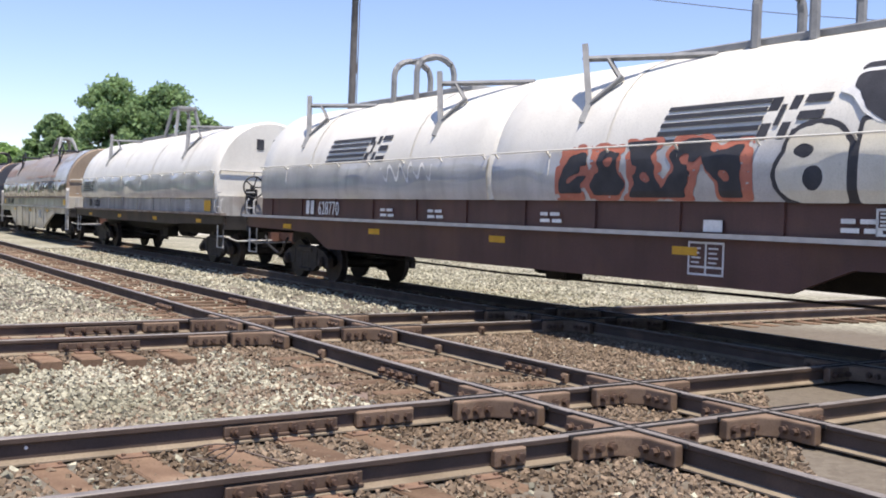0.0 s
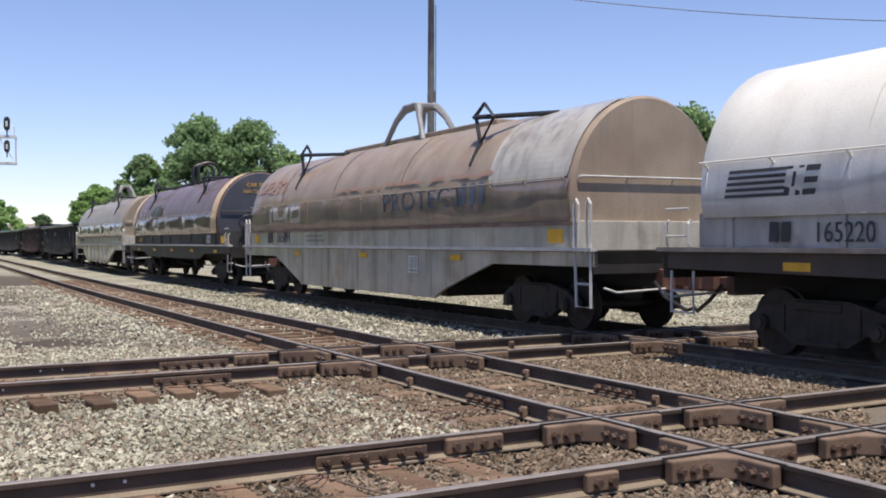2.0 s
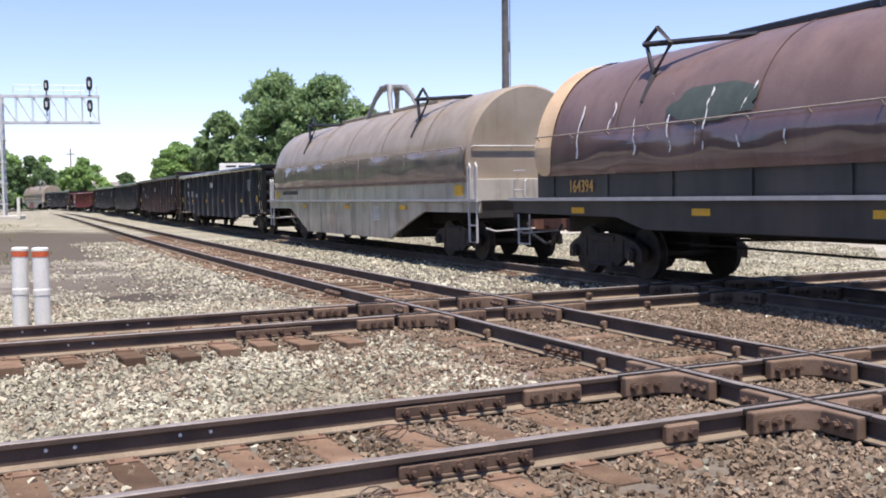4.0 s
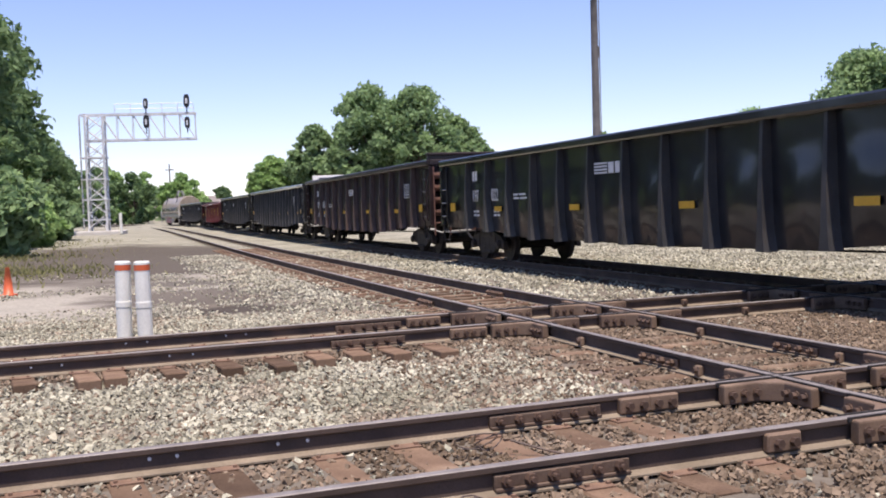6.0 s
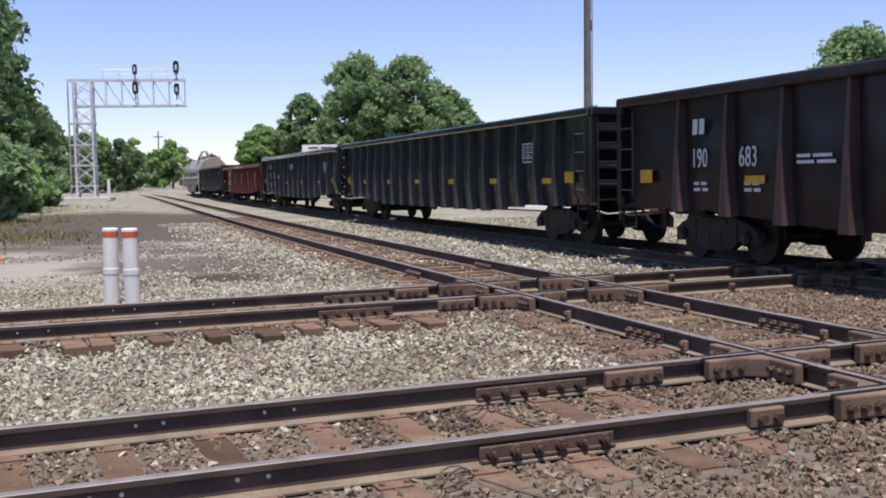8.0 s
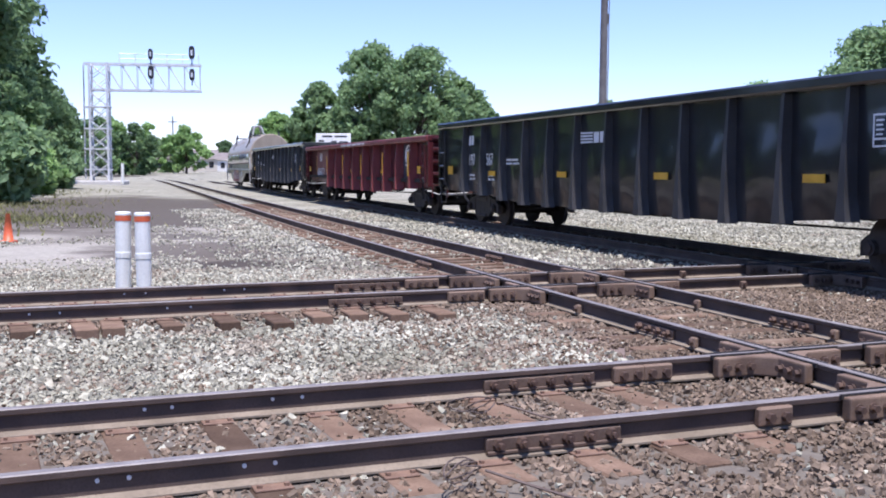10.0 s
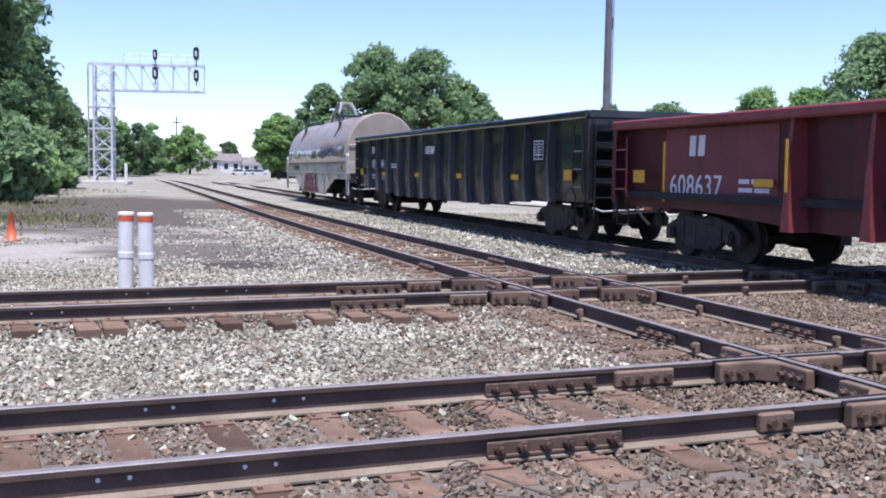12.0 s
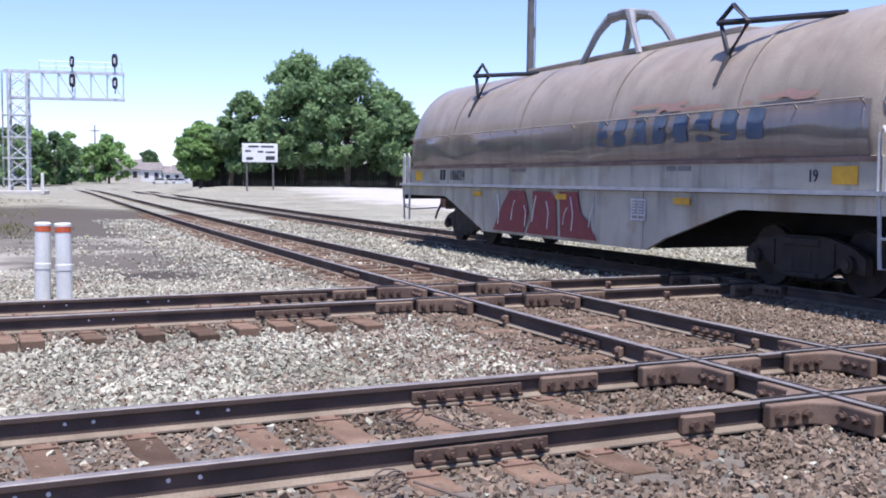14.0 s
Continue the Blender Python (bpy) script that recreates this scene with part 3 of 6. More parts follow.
    for sx in (-1, 1):
        for s in (-1, 1):
            bx = mid + sx * length * 0.29
            bm = bmesh.new()
            if DIAMOND[0]:
                strap, knee = Vector((bx, s * 1.33, HOOD_Z + 0.7)), Vector((bx, s * 1.12, HOOD_Z + 1.13))
                tip = Vector((bx - 0.06, s * 1.0, HOOD_Z + 1.88))
                tube(bm, [strap, knee], 0.05, 4)
                tube(bm, [knee, Vector((bx - 0.3, s * 1.05, HOOD_Z + 1.68)), tip], 0.042, 4)
                tube(bm, [knee, Vector((bx + 0.3, s * 1.0, HOOD_Z + 1.6)), tip], 0.042, 4)
            else:
                foot = Vector((bx, s * 1.22, HOOD_Z + 0.96))
                tube(bm, [Vector((bx, s * 1.34, HOOD_Z + 0.7)), foot, Vector((bx - 0.28, s * 1.1, HOOD_Z + 1.84))], 0.06, 4)
                tube(bm, [foot, Vector((bx + 0.42, s * 0.98, HOOD_Z + 1.34))], 0.04, 4)
                tube(bm, [Vector((bx + 0.12, s * 1.0, HOOD_Z + 1.62)), Vector((bx + 0.34, s * 0.92, HOOD_Z + 1.28))], 0.04, 4)
            tube(bm, [Vector((bx - 0.3, s * 1.1, HOOD_Z + 1.64)), Vector((bx + 1.7, s * 0.5, HOOD_Z + 1.55))], 0.045, 4)
            part("guide_bracket", bm, M_BRACKET[0], shell)
    bm = bmesh.new()
    box(bm, mid - length * 0.24, mid + length * 0.24, -0.3, 0.3, HOOD_Z + HOOD_RZ - 0.04, HOOD_Z + HOOD_RZ + 0.07, bevel=0.02)
    part("ridge_plate", bm, M_BRACKET[1], shell)
    return shell


M_BRACKET = [None, None]
DIAMOND = [False]     # whether the guide brackets are closed diamonds


def lifting_frame(shell, mid, material, round_top=True):
    """The crane lifting frame on a hood's ridge."""
    base = HOOD_Z + HOOD_RZ + 0.02
    bm = bmesh.new()
    if round_top:
        for x in (-0.45, 0.45):
            pts = [(mid + x, -0.42, base - 0.1), (mid + x, -0.42, base + 0.45)]
            pts += [(mid + x, -0.42 * math.cos(radians(a)), base + 0.45 + 0.32 * math.sin(radians(a))) for a in range(20, 170, 20)]
            pts += [(mid + x, 0.42, base + 0.45), (mid + x, 0.42, base - 0.1)]
            tube(bm, pts, 0.065, 6)
        tube(bm, [(mid - 0.45, 0, base + 0.76), (mid + 0.45, 0, base + 0.76)], 0.06)
    elif round_top is None:
        for sx in (-1, 1):
            for s in (-1, 1):
                tube(bm, [(mid + sx * 0.62, s * 0.42, base - 0.1), (mid + sx * 0.34, s * 0.26, base + 0.82)], 0.055, 4)
        box(bm, mid - 0.42, mid + 0.42, -0.3, 0.3, base + 0.8, base + 0.9, bevel=0.02)
    else:
        for sx in (-1, 1):
            for s in (-1, 1):
                pts = [(mid + sx * 1.05, s * 0.45, base - 0.12), (mid + sx * 0.62, s * 0.34, base + 0.45), (mid + sx * 0.4, s * 0.24, base + 0.68), (mid, s * 0.16, base + 0.75)]
                tube(bm, pts, [0.06, 0.07, 0.09, 0.1], 6)
        box(bm, mid - 0.35, mid + 0.35, -0.32, 0.32, base + 0.68, base + 0.8, bevel=0.03)
    part("lifting_frame", bm, material, shell)


def hand_ladder(car, x, z0, z1, material=None, y=-1.5):
    bm = bmesh.new()
    for d in (-0.22, 0.22):
        tube(bm, [(x + d, y, z0), (x + d, y - 0.05, z0 + 0.05), (x + d, y - 0.05, z1 - 0.05), (x + d, y, z1)], 0.022)
    for k in range(max(2, int((z1 - z0) / 0.36))):
        z = z0 + 0.15 + k * 0.36
        tube(bm, [(x - 0.22, y - 0.05, z), (x + 0.22, y - 0.05, z)], 0.016)
    part("ladder", bm, material or M_HANDRAIL, car)


def end_posts(car, x, material=None):
    """Looped hand posts and step at a belly car's corner."""
    bm = bmesh.new()
    for d in (-0.16, 0.16):
        tube(bm, [(x + d - 0.06, -1.5, 1.25), (x + d - 0.06, -1.5, 2.0), (x + d, -1.5, 2.08), (x + d + 0.06, -1.5, 2.0), (x + d + 0.06, -1.5, 1.25)], 0.024)
    tube(bm, [(x - 0.2, -1.5, 1.3), (x - 0.16, -1.5, 0.45), (x + 0.22, -1.5, 0.45), (x + 0.22, -1.5, 1.3)], 0.026)
    tube(bm, [(x - 0.18, -1.5, 0.8), (x + 0.22, -1.5, 0.8)], 0.02)
    part("hand_post", bm, material or M_HANDRAIL, car)


def brake_wheel(car, x):
    bm = bmesh.new()
    c = Vector((x, -0.55, 2.05))
    ring = [c + 0.27 * Vector((0, math.cos(a), math.sin(a))) for a in [2 * math.pi * k / 20 for k in range(20)]]
    tube(bm, ring, 0.022, 6, True)
    for k in range(5):
        a = 2 * math.pi * k / 5
        tube(bm, [c, c + 0.27 * Vector((0, math.cos(a), math.sin(a)))], 0.018, 5)
    tube(bm, [c - Vector((0.15, 0, 0)), c], 0.05)
    tube(bm, [c - Vector((0.12, 0, 0)), (x - 0.12, -0.55, 1.2)], 0.03)
    box(bm, x - 0.2, x - 0.1, -0.7, -0.4, 1.6, 2.0, bevel=0.02)
    part("brake_wheel", bm, M_BLACK, car, "black hand-brake wheel with gearbox and chain rod")


def flat_coil_car(half, reach, hood_paint, end_paint, frame_paint, label, hoods=1, bracket=None, ridge=None, round_top=True, sill_low=0.72, inset=(0.9, 0.9), sill_paint=None, edge_paint=None):
    """A coil car with a straight deck edge, a trough wall above it and a deep side sill below."""
    car = thing("coil_car", label, "freight car", "train cars")
    DENT[0] += 7.3
    sets = running_gear(car, half, reach, inset[0] + 1.6, inset[1] + 1.15)
    bm = bmesh.new()
    for s in (-1, 1):
        y0, y1 = (-1.5, -1.43) if s < 0 else (1.43, 1.5)
        prism(bm, [(-half, 1.30), (-half, 1.08), (-half + 3.6, 1.04), (-half + 4.4, sill_low), (half - 4.4, sill_low), (half - 3.6, 1.04), (half, 1.08), (half, 1.30)], y0, y1)
    part("side_sill", bm, sill_paint or frame_paint, car)
    bm = bmesh.new()
    box(bm, -half, half, -1.43, 1.43, 1.1, 1.3)
    box(bm, -half, -half + 0.12, -1.5, 1.5, 0.95, 1.3, bevel=0.01)
    box(bm, half - 0.12, half, -1.5, 1.5, 0.95, 1.3, bevel=0.01)
    part("floor", bm, M_UNDER, car)
    bm = bmesh.new()
    for s in (-1, 1):
        box(bm, -half - 0.02, half + 0.02, min(s * 1.45, s * 1.6), max(s * 1.45, s * 1.6), 1.305, 1.36)
    part("walkway_edge", bm, edge_paint or M_HANDRAIL, car, "worn deck edge")
    bm = bmesh.new()
    box(bm, -half + inset[0] - 0.1, half - inset[1] + 0.1, -1.4, 1.4, 1.3, HOOD_FOOT + 0.06)
    part("trough_wall", bm, frame_paint, car)
    for x in span(-half + inset[0] + 0.5, half - inset[1] - 0.5, 1.6):
        bm = bmesh.new()
        box(bm, x - 0.05, x + 0.05, -1.43, 1.43, 1.36, HOOD_FOOT)
        part("trough_rib", bm, frame_paint, car)
    M_BRACKET[0], M_BRACKET[1] = bracket or M_BRACKET_GREY, ridge or M_BRACKET_GREY
    DIAMOND[0] = bracket is not None
    lo, hi = -half + inset[0], half - inset[1]
    edges = [(lo, hi)] if hoods == 1 else [(lo, (lo + hi) / 2 - 0.03), ((lo + hi) / 2 + 0.03, hi)]
    for a, b in edges:
        sh = hood(car, a, b, hood_paint, end_paint, "")
        lifting_frame(sh, (a + b) / 2, M_BRACKET[0], round_top)
    for x in (-half + 0.35, half - 0.35):
        stirrup(car, x, 0.5, 1.05)
        hand_ladder(car, x, 1.36, 1.72)
    for x in span(-half + 2.2, half - 2.2, 3.3):
        plaque(car, "reflector", x, x + 0.42, 1.09, 1.19, M_YELLOW, -1.5)
    stencil(car, half - 3.4, 1.40, 0.48, 0.28, -1.432)
    brake_wheel(car, half - inset[1] + 0.3)
    return car, sets


def belly_coil_car(half, reach, hood_paint, end_paint, frame_paint, label, bracket=None, round_top=False, rear=3.0):
    """A coil car whose side plates reach down between the trucks."""
    car = thing("coil_car", label, "freight car", "train cars")
    DENT[0] += 7.3
    sets = running_gear(car, half, reach, rear, 2.3)
    bm = bmesh.new()
    for s in (-1, 1):
        y0, y1 = (-1.5, -1.43) if s < 0 else (1.43, 1.5)
        prism(bm, [(-half, 1.28), (-half, 1.06), (-half + 2.9, 1.06), (-half + 3.2, 0.98), (-half + 5.1, 0.36), (half - 5.4, 0.36), (half - 4.9, 0.56), (half - 3.4, 0.98), (half - 3.1, 1.06), (half, 1.06), (half, 1.28)], y0, y1)
        for x in span(-half + 5.1, half - 5.5, 1.5):
            box(bm, x - 0.03, x + 0.03, min(s * 1.495, s * 1.52), max(s * 1.495, s * 1.52), 0.36, 1.28)
    part("side_plate", bm, frame_paint, car, "pale grey belly side plate, streaked with dirt")
    bm = bmesh.new()
    box(bm, -half, half, -1.43, 1.43, 1.1, 1.3)
    box(bm, -half + 5.1, half - 5.4, -1.2, 1.2, 0.38, 1.1)
    box(bm, half - 0.12, half, -1.5, 1.5, 0.95, 1.3, bevel=0.01)
    box(bm, -half, -half + 0.12, -1.5, 1.5, 0.95, 1.3, bevel=0.01)
    part("floor", bm, M_UNDER, car)
    bm = bmesh.new()
    for s in (-1, 1):
        box(bm, -half - 0.02, half + 0.02, min(s * 1.45, s * 1.57), max(s * 1.45, s * 1.57), 1.29, 1.345)
    part("walkway_edge", bm, M_HANDRAIL, car)
    bm = bmesh.new()
    box(bm, -half + 0.5, half - 0.5, -1.46, 1.46, 1.3, HOOD_FOOT + 0.02, bevel=0.01)
    part("trough_wall", bm, frame_paint, car, "pale side band with stencilled numbers")
    for s in (-1, 1):
        bm = bmesh.new()
        box(bm, -half + 0.52, half - 0.52, min(s * 1.455, s * 1.485), max(s * 1.455, s * 1.485), HOOD_FOOT - 0.045, HOOD_FOOT + 0.015)
        part("hood_rest", bm, M_REST_RUST, car, "rust-stained ledge under the hood")
    M_BRACKET[0], M_BRACKET[1] = bracket or M_BLACK, hood_paint
    DIAMOND[0] = True
    sh = hood(car, -half + 0.65, half - 0.65, hood_paint, end_paint, "")
    lifting_frame(sh, 0, M_BRACKET_GREY, round_top)
    for x in (-half + 0.3, half - 0.3):
        end_posts(car, x)
    for x in span(-half + 4.6, half - 4.6, 3.4):
        plaque(car, "reflector", x, x + 0.42, 1.1, 1.2, M_YELLOW, -1.53)
    for s in (-1, 1):
        plaque(car, "reflector", s * (half - 1.1) - 0.22, s * (half - 1.1) + 0.22, 1.42, 1.64, M_YELLOW, -1.465)
    stencil(car, 2.6, 0.82, 0.42, 0.34, -1.53)
    return car, sets


def gondola(half, reach, body_paint, label, top=2.68, front=0.0, ribs=15, dented=True, rim_paint=None, load=None, edge=0.6, depth=0.16, plain=0):
    """An open gondola: panelled sides with tapered ribs, top chord, ladders and end bars."""
    car = thing("gondola_car", label, "freight car", "train cars")
    sets = running_gear(car, half, reach)
    y = 1.5
    step = (2 * half - 2 * edge) / ribs
    lines = [-half + edge + step * i for i in range(1 + plain, ribs)]
    bounds = [-half] + lines + [half]

    def bottom(x):
        q = half - abs(x)
        return 0.84 if q < 2.6 else 0.84 - 0.2 * min(1, (q - 2.6) / 3.2)

    for s in (-1, 1):
        bm = bmesh.new()
        nx, nz = (len(bounds) - 1) * 6, 12
        grid = []
        for i in range(nx + 1):
            n0 = min(i // 6, len(bounds) - 2)
            inner = i / 6.0 - n0
            x = bounds[n0] + (bounds[n0 + 1] - bounds[n0]) * inner
            col = []
            for k in range(nz + 1):
                z = bottom(x) + (top - 0.14 - bottom(x)) * k / nz
                bulge = 0.085 * math.sin(math.pi * inner) ** 1.5 * math.sin(math.pi * min(1, max(0, (k / nz - 0.02) / 0.74))) if dented else 0.0
                bulge *= 0.75 + 0.4 * abs(noise.noise(Vector((n0 * 1.7, s, 0))))
                col.append(bm.verts.new((x, s * (y - depth + bulge), z)))
            grid.append(col)
        for i in range(nx):
            for k in range(nz):
                f = (grid[i][k], grid[i + 1][k], grid[i + 1][k + 1], grid[i][k + 1])
                bm.faces.new(f if s < 0 else f[::-1])
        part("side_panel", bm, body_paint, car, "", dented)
        for x in lines:
            bm = bmesh.new()
            b = bottom(x)
            yy = s * (y - depth)
            vs = []
            for z, w, d in ((b - 0.03, 0.32, depth + 0.04), (b + 0.3, 0.21, depth + 0.035), (b + 0.8, 0.16, depth + 0.02), (top - 0.16, 0.1, depth - 0.04)):
                vs.append([bm.verts.new((x - w / 2, yy, z)), bm.verts.new((x - w / 3, yy + s * d, z)), bm.verts.new((x + w / 3, yy + s * d, z)), bm.verts.new((x + w / 2, yy, z))])
            for r0, r1 in zip(vs, vs[1:]):
                for k in range(3):
                    bm.faces.new((r0[k], r0[k + 1], r1[k + 1], r1[k]))
            bm.faces.new(vs[0])
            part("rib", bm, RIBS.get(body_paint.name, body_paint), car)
        bm = bmesh.new()
        box(bm, -half - 0.03, half + 0.03, min(s * (y - depth - 0.06), s * (y + 0.04)), max(s * (y - depth - 0.06), s * (y + 0.04)), top - 0.16, top, bevel=0.03)
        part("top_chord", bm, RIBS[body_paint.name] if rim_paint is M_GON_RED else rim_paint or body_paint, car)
    bm = bmesh.new()
    box(bm, -half + 0.05, half - 0.05, -1.35, 1.35, 1.0, 1.12)
    part("floor", bm, M_UNDER, car)
    for s in (-1, 1):
        bm = bmesh.new()
        x0, x1 = sorted((s * half, s * (half - 0.08)))
        box(bm, x0, x1, -1.36, 1.36, 1.0, top - 0.02)
        part("end_wall", bm, body_paint, car)
        bm = bmesh.new()
        box(bm, *sorted((s * (half - 0.02), s * (half + 0.1))), -1.48, 1.48, top - 0.16, top, bevel=0.02)
        part("end_rim", bm, body_paint, car)
        for yy in (-1.43, 1.43):
            bm = bmesh.new()
            box(bm, *sorted((s * (half - 0.1), s * (half + 0.08))), yy - 0.06, yy + 0.06, 0.9, top - 0.17, bevel=0.01)
            part("corner_post", bm, body_paint, car)
        if front and s > 0:
            bm = bmesh.new()
            box(bm, half - 0.1, half + 0.02, -1.5, 1.5, top + 0.004, top + front, bevel=0.01)
            part("raised_end", bm, body_paint, car)
            bm = bmesh.new()
            box(bm, half - 0.14, half + 0.06, -1.52, 1.52, top + front, top + front + 0.08, bevel=0.02)
            part("end_rim", bm, body_paint, car)
        for z in (1.25, 1.6, 1.95, 2.3):
            bm = bmesh.new()
            tube(bm, [(s * (half + 0.05), -1.37, z), (s * (half + 0.05), 1.37, z)], 0.09, 8)
            part("end_corrugation", bm, M_RED_OXIDE if front and s > 0 else body_paint, car, "", True)
        bm = bmesh.new()
        for yy in (-1.38, -0.92):
            tube(bm, [(s * (half + 0.17), yy, 0.6), (s * (half + 0.17), yy, top - 0.2)], 0.022)
        for k in range(5):
            tube(bm, [(s * (half + 0.17), -1.38, 0.95 + 0.36 * k), (s * (half + 0.17), -0.92, 0.95 + 0.36 * k)], 0.018)
        part("end_ladder", bm, M_RED_OXIDE if front else rim_paint or body_paint, car)
        hand_ladder(car, s * (half - 0.35), 1.0, top - 0.25, rim_paint or body_paint, -1.47)
        stirrup(car, s * (half - 0.35), 0.5, 1.0, M_UNDER)
        plaque(car, "reflector", s * (half - 0.95) - 0.2, s * (half - 0.95) + 0.2, 1.28, 1.5, M_YELLOW, -1.47)
    for i in range(2, ribs - 1, 3):
        x = -half + edge + step * (i + 0.5)
        plaque(car, "reflector", x - 0.24, x + 0.24, 1.26, 1.38, M_YELLOW, -y + depth - 0.086)
    if load:
        bm = bmesh.new()
        n1, n2 = 60, 10
        g = [[bm.verts.new((-half + 0.3 + (2 * half - 0.6) * i / n1, -1.28 + 2.56 * j / n2, top - 0.5 + (0.62 * max(0.0, 1 - 2.2 * i / n1) * (1 - abs(j / n2 - 0.5)) if front else 0.0) + 0.35 * noise.noise(Vector((i * 0.22, j * 0.3, half))) + 0.15 * noise.noise(Vector((i * 0.9, j * 0.9, 3))))) for j in range(n2 + 1)] for i in range(n1 + 1)]
        for i in range(n1):
            for j in range(n2):
                bm.faces.new((g[i][j], g[i + 1][j], g[i + 1][j + 1], g[i][j + 1]))
        part("load", bm, load, car, "rough dark scrap load")
    return car, sets


M_BRACKET_GREY = surface("bracket_grey", (0.17, 0.175, 0.18), (0.28, 0.285, 0.285), 0.6, 0, 4, 50, 0.1)
M_HOOD_WHITE = paint("hood_white", (0.67, 0.65, 0.585), (0.77, 0.75, 0.68), 0.12, 0.5, 0.1, spots=(0.45, 0.4, 0.33), film=0.25)
M_HOOD_TAN = paint("hood_tan", (0.26, 0.2, 0.145), (0.37, 0.295, 0.22), 0.45, 0.5, 0.3, spots=(0.28, 0.17, 0.115), film=0.3)
M_HOOD_GREYTAN = paint("hood_grey_tan", (0.265, 0.22, 0.165), (0.36, 0.305, 0.235), 0.3, 0.5, 0.3, spots=(0.22, 0.15, 0.11), film=0.3)
M_HOOD_MAROON = paint("hood_maroon", (0.14, 0.092, 0.084), (0.2, 0.138, 0.125), 0.4, 0.5, 0.3, spots=(0.2, 0.13, 0.11), film=0.3)
# darker copies of the hood paints: the flanks' shade is in their colour
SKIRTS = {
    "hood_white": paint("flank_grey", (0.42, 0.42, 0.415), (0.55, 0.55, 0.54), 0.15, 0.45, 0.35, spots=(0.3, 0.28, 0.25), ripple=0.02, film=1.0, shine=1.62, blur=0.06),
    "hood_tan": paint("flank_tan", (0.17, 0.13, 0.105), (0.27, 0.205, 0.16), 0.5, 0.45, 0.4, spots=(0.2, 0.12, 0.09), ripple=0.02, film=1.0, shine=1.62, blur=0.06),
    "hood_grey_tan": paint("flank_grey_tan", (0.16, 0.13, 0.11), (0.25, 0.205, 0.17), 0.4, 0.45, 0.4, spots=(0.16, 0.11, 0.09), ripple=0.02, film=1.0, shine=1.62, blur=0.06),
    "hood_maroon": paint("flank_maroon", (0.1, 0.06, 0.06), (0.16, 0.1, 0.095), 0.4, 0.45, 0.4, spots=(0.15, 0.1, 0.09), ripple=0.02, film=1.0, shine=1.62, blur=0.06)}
M_NAVY = paint("end_navy", (0.045, 0.05, 0.065), (0.075, 0.08, 0.1), 0.1, 0.45, 0.2)
M_CREAM = paint("stripe_cream", (0.6, 0.42, 0.24), (0.7, 0.52, 0.32), 0.2, 0.45, 0.2)
M_FRAME_BROWN = paint("frame_brown", (0.075, 0.034, 0.028), (0.12, 0.055, 0.045), 0.3, 0.5, 0.4)
M_FRAME_GREY = paint("frame_grey", (0.16, 0.155, 0.15), (0.25, 0.24, 0.23), 0.4, 0.55, 0.5)
M_REST_RUST = surface("ledge_rust", (0.16, 0.095, 0.07), (0.3, 0.21, 0.165), 0.75, 0, 2, 40, 0.2, 0.004, spots=(0.13, 0.06, 0.04), spot_amount=0.7)
M_RAIL_WORN = surface("worn_hand_rail", (0.24, 0.2, 0.165), (0.36, 0.32, 0.275), 0.6, 0, 5, 50, 0.1, 0.003, spots=(0.17, 0.1, 0.07), spot_amount=0.6)
M_TROUGH_WHITE = paint("trough_grimy_white", (0.3, 0.29, 0.27), (0.5, 0.485, 0.45), 0.5, 0.5, 0.6, spots=(0.16, 0.11, 0.085))
M_FRAME_RUSTY = paint("frame_black_rust", (0.03, 0.024, 0.021), (0.065, 0.048, 0.04), 0.5, 0.55, 0.4, spots=(0.12, 0.065, 0.045))
M_EDGE_RUST = surface("deck_edge_rust", (0.16, 0.12, 0.1), (0.34, 0.29, 0.25), 0.7, 0, 2.5, 40, 0.2, 0.004, spots=(0.14, 0.075, 0.05), spot_amount=0.7)
M_FRAME_BLACK = paint("frame_black", (0.03, 0.03, 0.03), (0.06, 0.057, 0.053), 0.3, 0.5, 0.4, spots=(0.1, 0.06, 0.045))
M_FRAME_PALE = paint("frame_pale", (0.38, 0.35, 0.29), (0.56, 0.52, 0.44), 0.5, 0.5, 0.7, spots=(0.26, 0.17, 0.115), ripple=0.05, film=0.8, shine=1.7, blur=0.12)
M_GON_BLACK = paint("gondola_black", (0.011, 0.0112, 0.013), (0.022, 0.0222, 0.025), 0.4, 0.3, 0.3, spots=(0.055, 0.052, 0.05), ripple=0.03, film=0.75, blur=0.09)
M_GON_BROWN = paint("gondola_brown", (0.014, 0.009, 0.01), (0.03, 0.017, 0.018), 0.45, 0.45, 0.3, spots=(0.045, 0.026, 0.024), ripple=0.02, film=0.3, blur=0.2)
# the red body is darkened in colour for the shade of its deep panels
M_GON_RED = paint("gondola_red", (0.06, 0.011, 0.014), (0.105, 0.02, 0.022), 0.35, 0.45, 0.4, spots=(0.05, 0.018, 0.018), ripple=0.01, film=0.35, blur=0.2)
M_RED_PANEL = paint("gondola_red_patch", (0.15, 0.03, 0.032), (0.22, 0.05, 0.05), 0.35, 0.5, 0.4, spots=(0.1, 0.03, 0.03))
